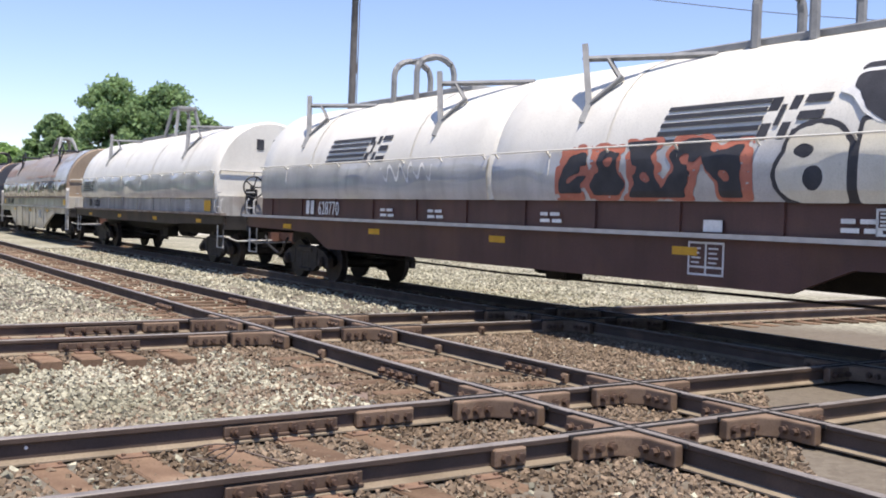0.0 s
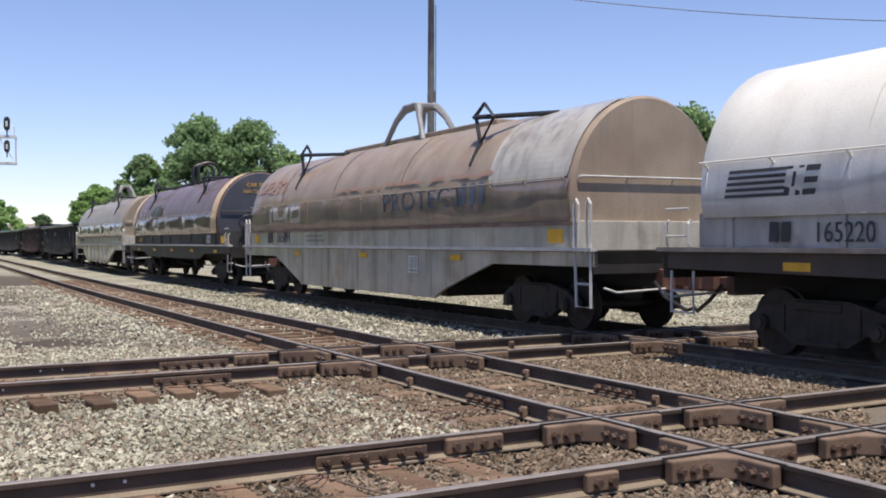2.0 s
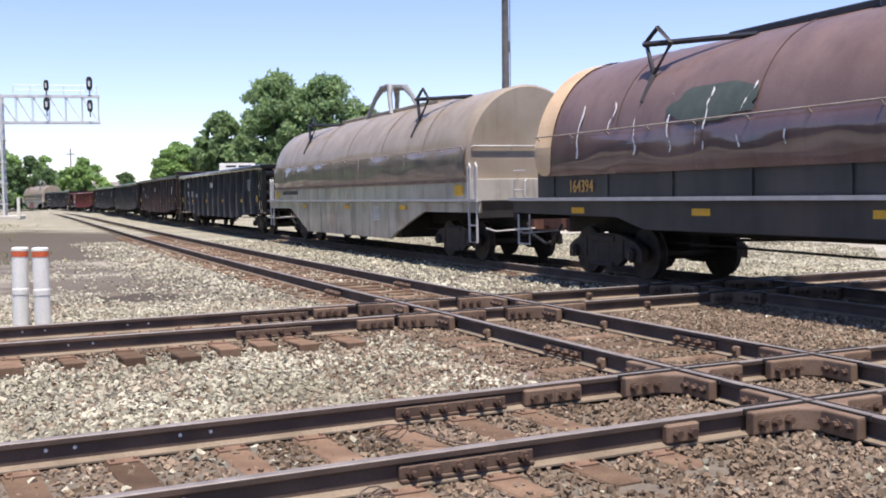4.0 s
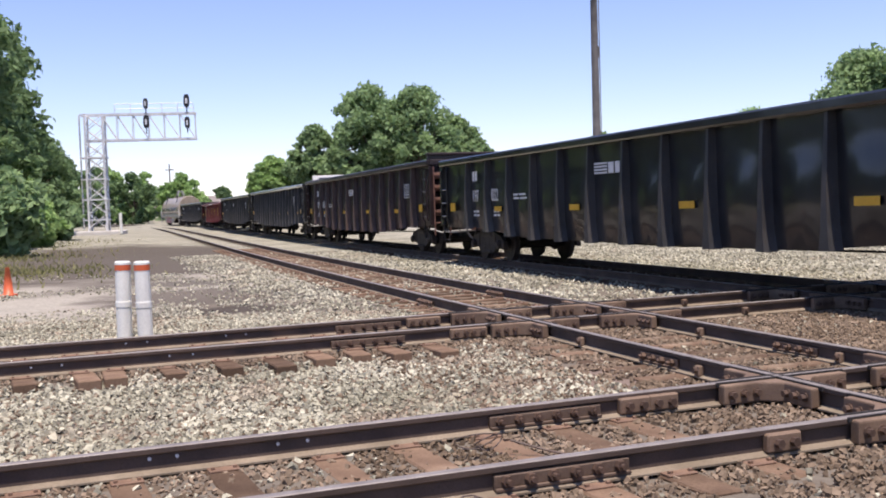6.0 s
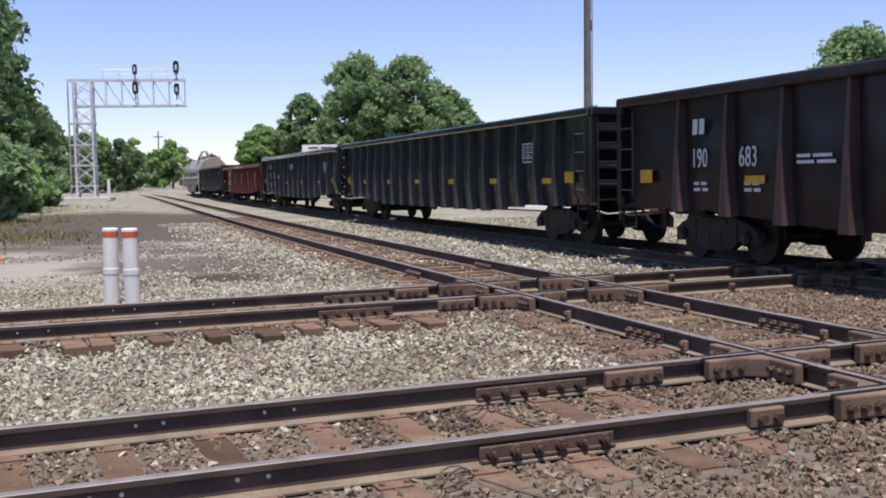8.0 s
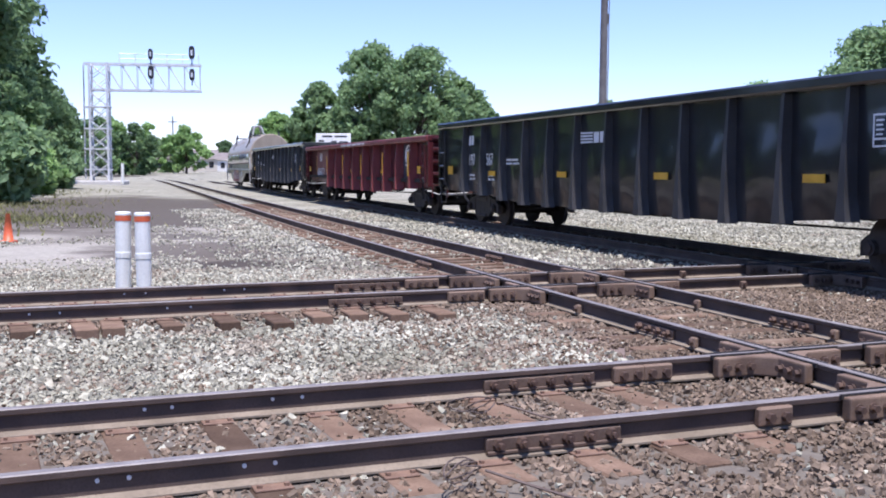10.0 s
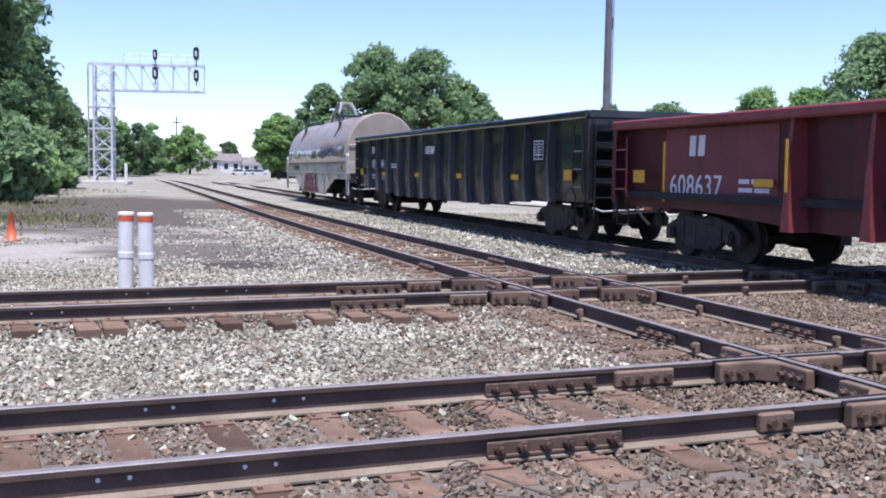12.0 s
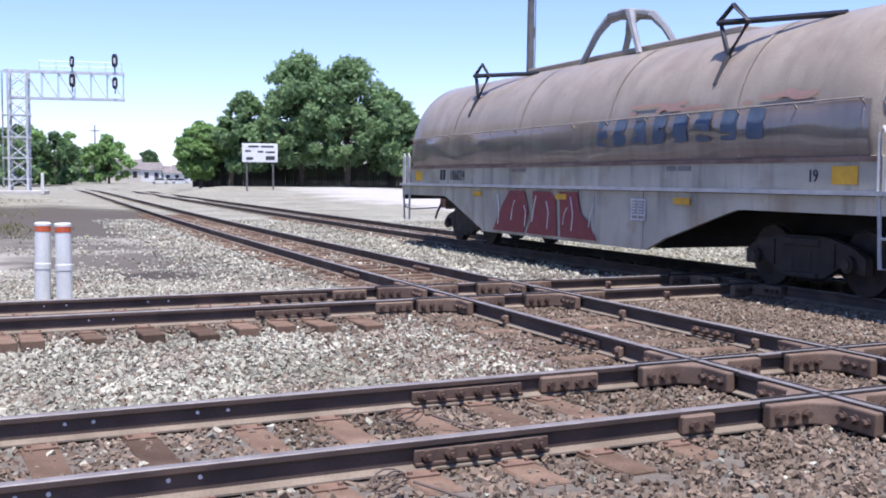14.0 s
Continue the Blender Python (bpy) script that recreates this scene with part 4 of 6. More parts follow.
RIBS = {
    # brighter copy of the red: light on ribs and chord, put into colour
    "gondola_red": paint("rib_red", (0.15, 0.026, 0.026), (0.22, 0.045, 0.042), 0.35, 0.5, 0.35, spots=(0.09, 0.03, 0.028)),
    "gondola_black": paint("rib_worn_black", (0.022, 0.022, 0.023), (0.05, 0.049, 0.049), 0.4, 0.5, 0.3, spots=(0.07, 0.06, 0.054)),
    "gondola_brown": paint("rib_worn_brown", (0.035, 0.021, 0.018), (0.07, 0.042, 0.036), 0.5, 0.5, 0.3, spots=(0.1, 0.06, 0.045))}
M_SPRAY_ORANGE = surface("spray_orange", (0.4, 0.125, 0.08), (0.52, 0.19, 0.125), 0.6)
M_SPRAY_CREAM = surface("spray_cream", (0.6, 0.57, 0.47), (0.7, 0.67, 0.57), 0.6)
M_SPRAY_RED = surface("spray_dark_red", (0.2, 0.04, 0.045), (0.28, 0.06, 0.06), 0.6)
M_SPRAY_BLACK = surface("spray_black", (0.025, 0.025, 0.03), (0.05, 0.05, 0.055), 0.6)
M_SPRAY_PINK = surface("spray_faded_red", (0.45, 0.17, 0.12), (0.52, 0.22, 0.16), 0.6)
M_SPRAY_FADED = surface("spray_nearly_gone", (0.315, 0.19, 0.145), (0.36, 0.225, 0.175), 0.6)
M_SPRAY_BLUE = surface("spray_blue", (0.055, 0.08, 0.12), (0.09, 0.12, 0.165), 0.5)


def on_hood(x, s, lift=0.02):
    """A place on the near flank of a hood: s is the height along its skin."""
    a = (s - HOOD_Z) / (0.5 * (HOOD_R + HOOD_RZ))
    z = HOOD_Z + (HOOD_RZ + lift) * math.sin(a)
    return (x, -(HOOD_R + lift) * math.cos(a) - dent(x, z), z)


COATS = [0]     # each coat of paint lies a little over the last


def hood_paint_mark(parent, name, x0, x1, s0, s1, inside, material, cell=0.05, label=""):
    """Paint on a hood's flank wherever inside(p, q) holds, p and q running from 0 to 1."""
    nx, ns = max(2, int((x1 - x0) / cell)), max(2, int((s1 - s0) / cell))
    ids, fs, rim, beside = {}, [], collections.Counter(), collections.defaultdict(list)
    COATS[0] += 1
    lift = 0.016 + 0.004 * (COATS[0] % 6)
    for i in range(nx):
        for j in range(ns):
            if inside((i + 0.5) / nx, (j + 0.5) / ns):
                ring = [(i, j), (i + 1, j), (i + 1, j + 1), (i, j + 1)]
                fs.append(tuple(ids.setdefault(c, len(ids)) for c in ring))
                for c, d in zip(ring, ring[1:] + ring[:1]):
                    rim[min(c, d), max(c, d)] += 1
    # the stepped edge is drawn smooth
    spot = {c: Vector(c) for c in ids}
    for (c, d), times_used in rim.items():
        if times_used == 1:
            beside[c].append(d)
            beside[d].append(c)
    for _ in range(3):
        spot.update({c: spot[c] * 0.4 + sum((spot[d] for d in ends), Vector((0, 0))) * (0.6 / len(ends)) for c, ends in beside.items() if len(ends) == 2})
    vs = [on_hood(x0 + (x1 - x0) * spot[c].x / nx, s0 + (s1 - s0) * spot[c].y / ns, lift) for c in ids]
    return part(name, (vs, fs), material, parent, label)


def striped_emblem(parent, x, s, w, h, material):
    """The owner's emblem as five plain slanted stripes and two slanted blocks."""
    def piece(name, p0, p1, q0, q1):
        n = 6
        vs = []
        for i in range(n + 1):
            for q in (q0, q1):
                vs.append(on_hood(x + w * (p0 + (p1 - p0) * i / n) + 0.28 * h * q, s + h * q, 0.014))
        part(name, (vs, [(2 * i, 2 * i + 2, 2 * i + 3, 2 * i + 1) for i in range(n)]), material, parent)
    for k in range(5):
        piece("emblem_stripe", 0.0, 0.66, k * 0.22, k * 0.22 + 0.12)
    for p0, p1, q0, q1 in ((0.66, 0.72, 0, 1), (0.735, 0.765, 0.3, 0.8), (0.78, 0.83, 0, 1), (0.855, 0.99, 0.0, 0.2), (0.855, 0.99, 0.4, 0.6), (0.855, 0.99, 0.8, 1.0)):
        piece("emblem_block", p0, p1, q0, q1)


def wobble(p, q, seed, f=3.0):
    return noise.noise(Vector((p * f, q * f, seed)))


train = []     # car, wheel sets, its place along the line at the start


def couple(built, front, back):
    car, sets = built
    train.append((car, sets, (front + back) / 2))
    return car


BODY_GAP = 0.78


def lengths(front, back, gap=BODY_GAP):
    reach = (back - front) / 2
    return reach - gap, reach


# white two-hood car on a brown frame
F, B = 4.4, 26.4
h_, r_ = lengths(F, B)
car1 = couple(flat_coil_car(h_, r_, M_HOOD_WHITE, M_HOOD_WHITE, M_FRAME_BROWN, "white two-hood coil car on a brown frame with graffiti", hoods=2, sill_low=0.74, inset=(0.82, 0.9)), F, B)
COATS[0] = 5
striped_emblem(car1, -6.1, 2.42, 2.5, 0.48, M_INK)
striped_emblem(car1, 3.55, 2.42, 2.5, 0.48, M_INK)
lettering("car_number", "628770", 0.28, pose(-6.4, -1.435, 1.42, 90, 0, 0), M_MARK, car1, 0.8)
mark_letters(car1, -7.0, 1.42, 0.28, M_MARK, -1.432)


def blob_letters(p, q, n, seed, grow):
    """Fat uneven letter blobs in a row: n of them, each with its own lean, notch and hole."""
    x = p * n + 0.22 * wobble(p, q, seed, 4)
    i, k = int(x), x % 1 - 0.5
    k += (q - 0.5) * 0.5 * math.sin(i * 2.3 + seed)
    top = 0.93 + 0.12 * math.sin(i * 1.7 + seed) + 0.1 * wobble(p * n, q, seed + 3, 2)
    if abs(k) > 0.36 + grow + 0.1 * math.sin(q * 5 + i) or q > top + grow * 0.6 or q < 0.07 * math.cos(i) - grow * 0.5:
        return False
    hole = (k - 0.05 * math.sin(i)) ** 2 * 9 + (q - 0.35 - 0.3 * (i % 2)) ** 2 * 14
    notch = abs(q - 0.5 - 0.2 * math.sin(i * 3.1)) < 0.08 and k * math.cos(i * 2.0) > 0.1
    return grow > 0.05 or (hole > 0.13 and not notch)


hood_paint_mark(car1, "graffiti", 1.6, 5.25, 1.76, 2.52, lambda p, q: blob_letters(p, q, 5, 4, 0.14) and wobble(p, q, 11, 30) > -0.35, M_SPRAY_ORANGE, 0.03, "faded orange spray halo round black letters")
hood_paint_mark(car1, "graffiti", 1.69, 5.16, 1.8, 2.48, lambda p, q: blob_letters(p, q, 5, 4, 0.0), M_SPRAY_BLACK, 0.025, "worn black spray letters")


def round_letters(p, q, g):
    """Two fat round letters, swollen by g."""
    def oval(cp, cq, rp, rq, grow=1):
        return ((p - cp) / (rp + grow * g)) ** 2 + ((q - cq) / (rq + grow * 3.2 * g)) ** 2 < 1

    shape = oval(0.2, 0.34, 0.17, 0.34) or oval(0.24, 0.66, 0.16, 0.27) or (0.24 - g < p < 0.42 + g and q < 0.72 + 3 * g) or (0.47 - g < p < 0.63 + g and q < 0.95 + 3 * g) or oval(0.74, 0.68, 0.2, 0.26)
    return shape and (g > 0.01 or not (oval(0.24, 0.3, 0.055, 0.15) or oval(0.18, 0.62, 0.06, 0.08) or oval(0.73, 0.45, 0.09, 0.14)))


COATS[0] = 1
hood_paint_mark(car1, "graffiti", 5.5, 7.95, 1.75, 2.6, lambda p, q: round_letters(p, q, 0.025), M_SPRAY_BLACK, 0.03)
hood_paint_mark(car1, "graffiti", 5.5, 7.95, 1.75, 2.6, lambda p, q: round_letters(p, q, 0.0), M_SPRAY_CREAM, 0.025, "bold cream spray letters outlined in black")
hood_paint_mark(car1, "graffiti", 6.1, 8.5, 2.52, 3.5, lambda p, q: (p - 0.5) ** 2 + (q - 0.42) ** 2 < 0.19 + 0.08 * wobble(p, q, 9, 4), M_MARK, 0.03, "white spray outline round a black shape")
hood_paint_mark(car1, "graffiti", 6.1, 8.5, 2.52, 3.5, lambda p, q: (p - 0.5) ** 2 + (q - 0.42) ** 2 < 0.155 + 0.08 * wobble(p, q, 9, 4) and abs(q - 0.5 - 0.12 * math.sin(7 * p)) > 0.025, M_SPRAY_BLACK, 0.025)
hood_paint_mark(car1, "graffiti", -3.65, -1.8, 2.0, 2.42, lambda p, q: abs(math.sin(p * 30 + q * 3) * (0.3 + 0.15 * wobble(p, 0, 3, 6)) + 0.5 - q) < 0.08, M_MARK, 0.02, "thin white spray scrawl")
stencil(car1, 4.28, 0.86, 0.58, 0.4, -1.5)
plaque(car1, "data_plate", 4.45, 4.75, 1.38, 1.52, M_MARK, -1.432)
for x in (-3.7, -2.0, 1.2, 6.4):
    bars(car1, x, 1.52, 2, 0.5, -1.432)

# white long-hood car on a grey frame
F, B = B, 44.8
h_, r_ = lengths(F, B)
car2 = couple(flat_coil_car(h_, r_, M_HOOD_WHITE, M_HOOD_WHITE, M_TROUGH_WHITE, "white one-hood steel coil car on a grimy dark frame", round_top=None, sill_low=1.0, inset=(0.72, 0.82), sill_paint=M_FRAME_RUSTY, edge_paint=M_EDGE_RUST), F, B)
striped_emblem(car2, -h_ + 1.2, 1.98, 1.5, 0.32, M_INK)
side_text(car2, "165220", -h_ + 2.6, 1.43, 0.24, M_INK, -1.432)
mark_letters(car2, -h_ + 1.9, 1.43, 0.24, M_INK, -1.432)
lettering("car_number", "165220", 0.15, pose(h_ - 0.78, 0.35, 1.86, 90, 0, 90), M_INK, car2, 0.85)
for y0 in (-0.4, 0.05):
    bm = bmesh.new()
    box(bm, h_ - 0.79, h_ - 0.775, y0, y0 + 0.2, 3.02, 3.3, bevel=0.003)
    part("owner_initial", bm, M_INK, car2)
plaque(car2, "warning_label", h_ - 1.75, h_ - 1.25, 1.4, 1.68, M_YELLOW, -1.435)

# tan belly car
F, B = B, 64.45
h_, r_ = lengths(F, B)
car3 = couple(belly_coil_car(h_, r_, M_HOOD_TAN, M_HOOD_TAN, M_FRAME_PALE, "tan rust-stained steel coil car with pale belly side plates", rear=1.9), F, B)
side_text(car3, "165891", -h_ + 2.95, 1.42, 0.31, M_INK, -1.465)
mark_letters(car3, -h_ + 2.15, 1.42, 0.31, M_INK, -1.465)
bars(car3, -h_ + 5.3, 1.56, 2, 1.3, -1.465, M_FRAME_GREY, 0.06)
hood_paint_mark(car3, "graffiti", -h_ + 0.9, -h_ + 3.3, 2.75, 3.2, lambda p, q: blob_letters(p, q, 6, 3, 0.0) and wobble(p, q, 31, 9) > -0.12, M_SPRAY_FADED, 0.03, "faded red spray scrawl")
hood_paint_mark(car3, "faded_patch", -1.7, 5.9, 2.58, 2.66, lambda p, q: wobble(p, q, 41, 14) > -0.1, M_SPRAY_FADED, 0.03)
lettering("stencilled_word", "PROTECT", 0.4, pose(1.25, -1.525, 2.08, 90, 0, 0), M_SPRAY_BLUE, car3, 1.5, "worn dark blue block lettering")
for x in (4.75, 5.1, 5.45):
    hood_paint_mark(car3, "paint_bar", x, x + 0.26, 2.1, 2.48, lambda p, q: wobble(p, q, 7, 3) > -0.3, M_SPRAY_BLUE, 0.04)
hood_paint_mark(car3, "faded_patch", -h_ + 2.4, -h_ + 5.0, 1.95, 2.35, lambda p, q: 0.02 < q < 0.98 and (p < 0.08 or (0.14 < p < 0.62 and q > 0.2) or 0.7 < p) and wobble(p, q, 5, 4) > -0.25, M_FRAME_PALE, 0.04)
hood_paint_mark(car3, "grey_patch", h_ - 3.3, h_ - 0.72, 2.4, 4.4, lambda p, q: True, M_FRAME_PALE, 0.1, "pale grey replaced hood sheet")

# maroon flat-deck car with cream bands
F, B = B, 84.0
h_, r_ = lengths(F, B)
car4 = couple(flat_coil_car(h_, r_, M_HOOD_MAROON, M_NAVY, M_FRAME_BLACK, "maroon steel coil car with cream end bands and navy ends", bracket=M_BLACK, ridge=M_BLACK, sill_low=0.86, inset=(0.9, 1.8)), F, B)
for a, b in ((-h_ + 0.92, -h_ + 1.5), (h_ - 2.55, h_ - 1.82)):
    hood_paint_mark(car4, "cream_band", a, b, 1.76, HOOD_Z + math.pi * 0.5 * (HOOD_R + HOOD_RZ) + 0.3, lambda p, q: True, M_CREAM, 0.12, "faded cream band round the hood end")
lettering("series_number", "CAR SERIES", 0.135, pose(h_ - 1.755, -0.5, 3.27, 90, 0, 90), M_MARK_GOLD, car4, 0.95)
lettering("series_number", "164170-164389", 0.13, pose(h_ - 1.755, -0.62, 3.06, 90, 0, 90), M_MARK_GOLD, car4, 0.9)
side_text(car4, "164394", -h_ + 2.0, 1.45, 0.22, M_MARK_GOLD, -1.432)
plaque(car4, "warning_label", h_ - 1.5, h_ - 0.75, 1.4, 1.64, M_YELLOW, -1.435)
hood_paint_mark(car4, "graffiti", -4.2, -1.9, 2.35, 2.95, lambda p, q: (p - 0.5) ** 2 + (q - 0.5) ** 2 < 0.2 + 0.1 * wobble(p, q, 3, 5), surface("spray_dark_green", (0.05, 0.07, 0.06), (0.08, 0.1, 0.085), 0.6), 0.04)
hood_paint_mark(car4, "graffiti", -6.6, -1.4, 2.0, 2.9, lambda p, q: (p * 6 + 0.3 * wobble(p, q, 8)) % 1 < 0.045 and wobble(p, q, 12, 3) > -0.15, M_MARK, 0.03, "thin runs of white spray paint")

# grey-tan belly car
F, B = B, 103.8
h_, r_ = lengths(F, B)
car5 = couple(belly_coil_car(h_, r_, M_HOOD_GREYTAN, M_HOOD_GREYTAN, M_FRAME_PALE, "dull grey-tan steel coil car with dented belly side plates"), F, B)
bars(car5, -h_ + 1.8, 1.52, 1, 2.2, -1.465, M_INK, 0.12)

# gondolas
GONS = [
    (126.4, M_GON_BLACK, "black dented gondola car with white numbers", "197032", 2.68, None, None),
    (147.8, M_GON_BROWN, "dark brown ribbed gondola car with a scrap load", "190683", 2.78, M_GON_BROWN, M_RED_OXIDE),
    (170.0, M_GON_BLACK, "weathered black gondola car with many ribs", "", 2.72, None, M_UNDER),
    (191.8, M_GON_BLACK, "black gondola car with bulging dented panels", "197567", 2.68, None, None),
    (213.6, M_GON_RED, "oxide-red gondola car with a wide top rim", "608637", 2.4, M_GON_RED, None),
    (235.55, M_GON_BLACK, "black gondola car with white numbers and yellow reflectors", "197144", 2.68, None, None)]
gon_cars = []
for back, body, label, number, top, rim, load in GONS:
    F, B = B, back
    h_, r_ = lengths(F, B, 0.58)
    red = body is M_GON_RED
    g = couple(gondola(h_, r_, body, label, top, 0.12 if number == "190683" else 0.0, 12 if red else 19 if not number else 14, not red, rim, load, 0.35 if red else 0.6, 0.26 if red else 0.16, 2 if red else 0), F, B)
    gon_cars.append(g)
    PITCH = (2 * h_ - 1.2) / 14
    if number:
        big = 0.31 if not red else 0.38
        if red:
            plaque(g, "dark_panel", h_ - 3.6, h_ - 2.12, 1.0, 2.2, M_NAVY, -1.243, "dark repainted panel behind the emblem")
            plaque(g, "number_panel", -h_ + 1.5, -h_ + 4.75, 1.0, 2.2, M_RED_PANEL, -1.243, "repainted lighter red number panel")
            side_text(g, number, -h_ + 1.66, 1.07, big, M_MARK, -1.252, 1.0)
            mark_letters(g, -h_ + 2.28, 1.74, 0.34, M_MARK, -1.252)
            bars(g, -h_ + 3.75, 1.3, 2, 0.8, -1.252, M_MARK, 0.07)
            plaque(g, "yellow_stripe", -h_ + 1.4, -h_ + 1.48, 0.95, 2.0, M_YELLOW, -1.243)
            bm = bmesh.new()
            for a in range(0, 200, 12):
                c = Vector((h_ - 2.95, -1.25, 1.82))
                for rr in (0.2, 0.34):
                    p0 = c + rr * Vector((math.cos(radians(a)), 0, math.sin(radians(a))))
                    p1 = c + rr * Vector((math.cos(radians(a + 12)), 0, math.sin(radians(a + 12))))
                    tube(bm, [p0, p1], 0.035, 4)
            box(bm, h_ - 3.3, h_ - 2.75, -1.268, -1.25, 1.5, 1.58)
            box(bm, h_ - 3.3, h_ - 2.75, -1.268, -1.25, 1.64, 1.72)
            part("emblem", bm, M_MARK, g, "white rounded track emblem")
            bm = bmesh.new()
            for k in range(14):
                x0 = -h_ + 8.4 + 0.3 * k
                box(bm, x0, x0 + (0.14, 0.22, 0.18)[k % 3], -1.548, -1.542, 2.28, 2.36)
            part("stencilled_writing", bm, M_MARK, g)
            for k in (3, 5, 7, 9, 11):
                plaque(g, "yellow_stripe", -h_ + 0.35 + (2 * h_ - 0.7) / 12 * k - (0.075 if k == 11 else 0.03), -h_ + 0.35 + (2 * h_ - 0.7) / 12 * k + (0.075 if k == 11 else 0.03), 1.2, 1.95, M_YELLOW, -1.535)
        else:
            side_text(g, number[:3], -h_ + 0.6 + PITCH * 1.25, 1.52, big, M_MARK, -1.418, 0.7)
            side_text(g, number[3:], -h_ + 0.6 + PITCH * 2.2, 1.52, big, M_MARK, -1.418, 0.7)
            mark_letters(g, -h_ + 0.6 + PITCH * 1.27, 2.04, 0.24, M_MARK, -1.418)
            bars(g, -h_ + 0.6 + PITCH * 3.2, 1.62, 2, 0.8, -1.418, M_MARK, 0.045)
            bars(g, -h_ + 0.6 + PITCH * 1.3, 1.24, 2, 0.4, -1.418, M_MARK, 0.05)
            bars(g, -h_ + 0.6 + PITCH * 2.3, 1.24, 2, 0.4, -1.418, M_MARK, 0.05)
            bm = bmesh.new()
            x0 = -h_ + 0.6 + PITCH * 6.15
            for k in range(4):
                box(bm, x0, x0 + 0.55, -1.426, -1.418, 1.95 + 0.06 * k, 1.985 + 0.06 * k)
            box(bm, x0 + 0.6, x0 + 0.82, -1.426, -1.418, 1.95, 2.16)
            box(bm, x0 + 0.88, x0 + 1.06, -1.426, -1.418, 1.95, 2.16)
            part("emblem", bm, M_MARK, g, "small white striped emblem")
    stencil(g, h_ - 2.75 if red else h_ - 2.92 if number else h_ - 3.45, 1.72 if not red else 1.2, 0.55, 0.42, -1.432 if not red else -1.25)

# last car, grey-tan belly car with dark red lettering
F, B = B, 253.9
h_, r_ = lengths(F, B)
car6 = couple(belly_coil_car(h_, r_, M_HOOD_GREYTAN, M_HOOD_GREYTAN, M_FRAME_PALE, "grey-tan coil car with red spray on its pale side plates"), F, B)
side_text(car6, "186024", -h_ + 3.1, 1.43, 0.24, M_INK, -1.465)
mark_letters(car6, -h_ + 2.5, 1.43, 0.24, M_INK, -1.465)
side_text(car6, "19", h_ - 1.75, 1.45, 0.16, M_INK, -1.465)
for k in range(8):
    hood_paint_mark(car6, "graffiti", 1.45 + 0.575 * k, 1.81 + 0.575 * k, 2.02, 2.44, lambda p, q: wobble(p * 0.08 + k / 8, q, 21, 7) > -0.3, M_SPRAY_BLUE, 0.03, "worn blue block letter")
hood_paint_mark(car6, "graffiti", 2.2, 6.8, 2.47, 2.62, lambda p, q: wobble(p, q, 17, 9) > 0.05, M_SPRAY_FADED, 0.04)
for pts in (((-2.75, 0.42), (-1.35, 0.42), (-1.1, 0.8), (-1.3, 1.24), (-1.95, 1.24), (-2.3, 0.95)), ((-1.2, 0.42), (0.05, 0.42), (0.0, 1.1), (-0.2, 1.24), (-0.95, 1.24), (-0.9, 0.8)), ((0.2, 0.42), (1.5, 0.42), (1.2, 0.75), (0.95, 0.85), (0.8, 1.24), (0.15, 1.24))):
    bm = bmesh.new()
    prism(bm, list(pts), -1.529, -1.523)
    part("graffiti", bm, M_SPRAY_RED, car6, "dark red spray block on the belly plate")
for k in range(8):
    bm = bmesh.new()
    x0 = -2.5 + 0.52 * k + 0.1 * (k % 3)
    tube(bm, [(x0, -1.532, 0.55 + 0.1 * (k % 2)), (x0 + 0.05, -1.532, 0.85), (x0 - 0.04 + 0.2 * (k % 2), -1.532, 1.15 - 0.1 * (k % 3))], 0.012, 4)
    part("paint_run", bm, M_MARK, car6)
for i, x in enumerate((-3.0, 2.5)):
    bars(car6, x + 1, 1.6, 1, 0.7, -1.465, M_FRAME_GREY, 0.07)


# ---- beside the line ----
def bollard(x, y, lean):
    ob = thing("bollard", "white plastic marker post with an orange-red band, in gravel", "marker post", "marker posts")
    bm = bmesh.new()
    tube(bm, [(0, 0, -0.1), (0, 0, -0.09), (0, 0, 0.97), (0, 0, 0.98)], 0.1, 20)
    part("tube", bm, M_PVC, ob, "", True)
    bm = bmesh.new()
    tube(bm, [(0, 0, 0.42), (0, 0, 0.435), (0, 0, 0.5), (0, 0, 0.515)], [0.1, 0.106, 0.106, 0.1], 20)
    part("collar", bm, M_PVC, ob)
    bm = bmesh.new()
    tube(bm, [(0, 0, 0.925), (0, 0, 1.0)], 0.1035, 20)
    part("band", bm, M_ORANGE, ob, "faded orange-red band")
    bm = bmesh.new()
    tube(bm, [(0, 0, 1.0), (0, 0, 1.03), (0, 0, 1.045)], [0.105, 0.105, 0.09], 20)
    part("cap", bm, M_PVC, ob)
    ob.matrix_basis = pose(x, y, ground_height(x, y), 0, lean, 20 * lean)


bollard(-4.3, 14.35, 0.8)
bollard(-3.97, 14.17, -0.6)


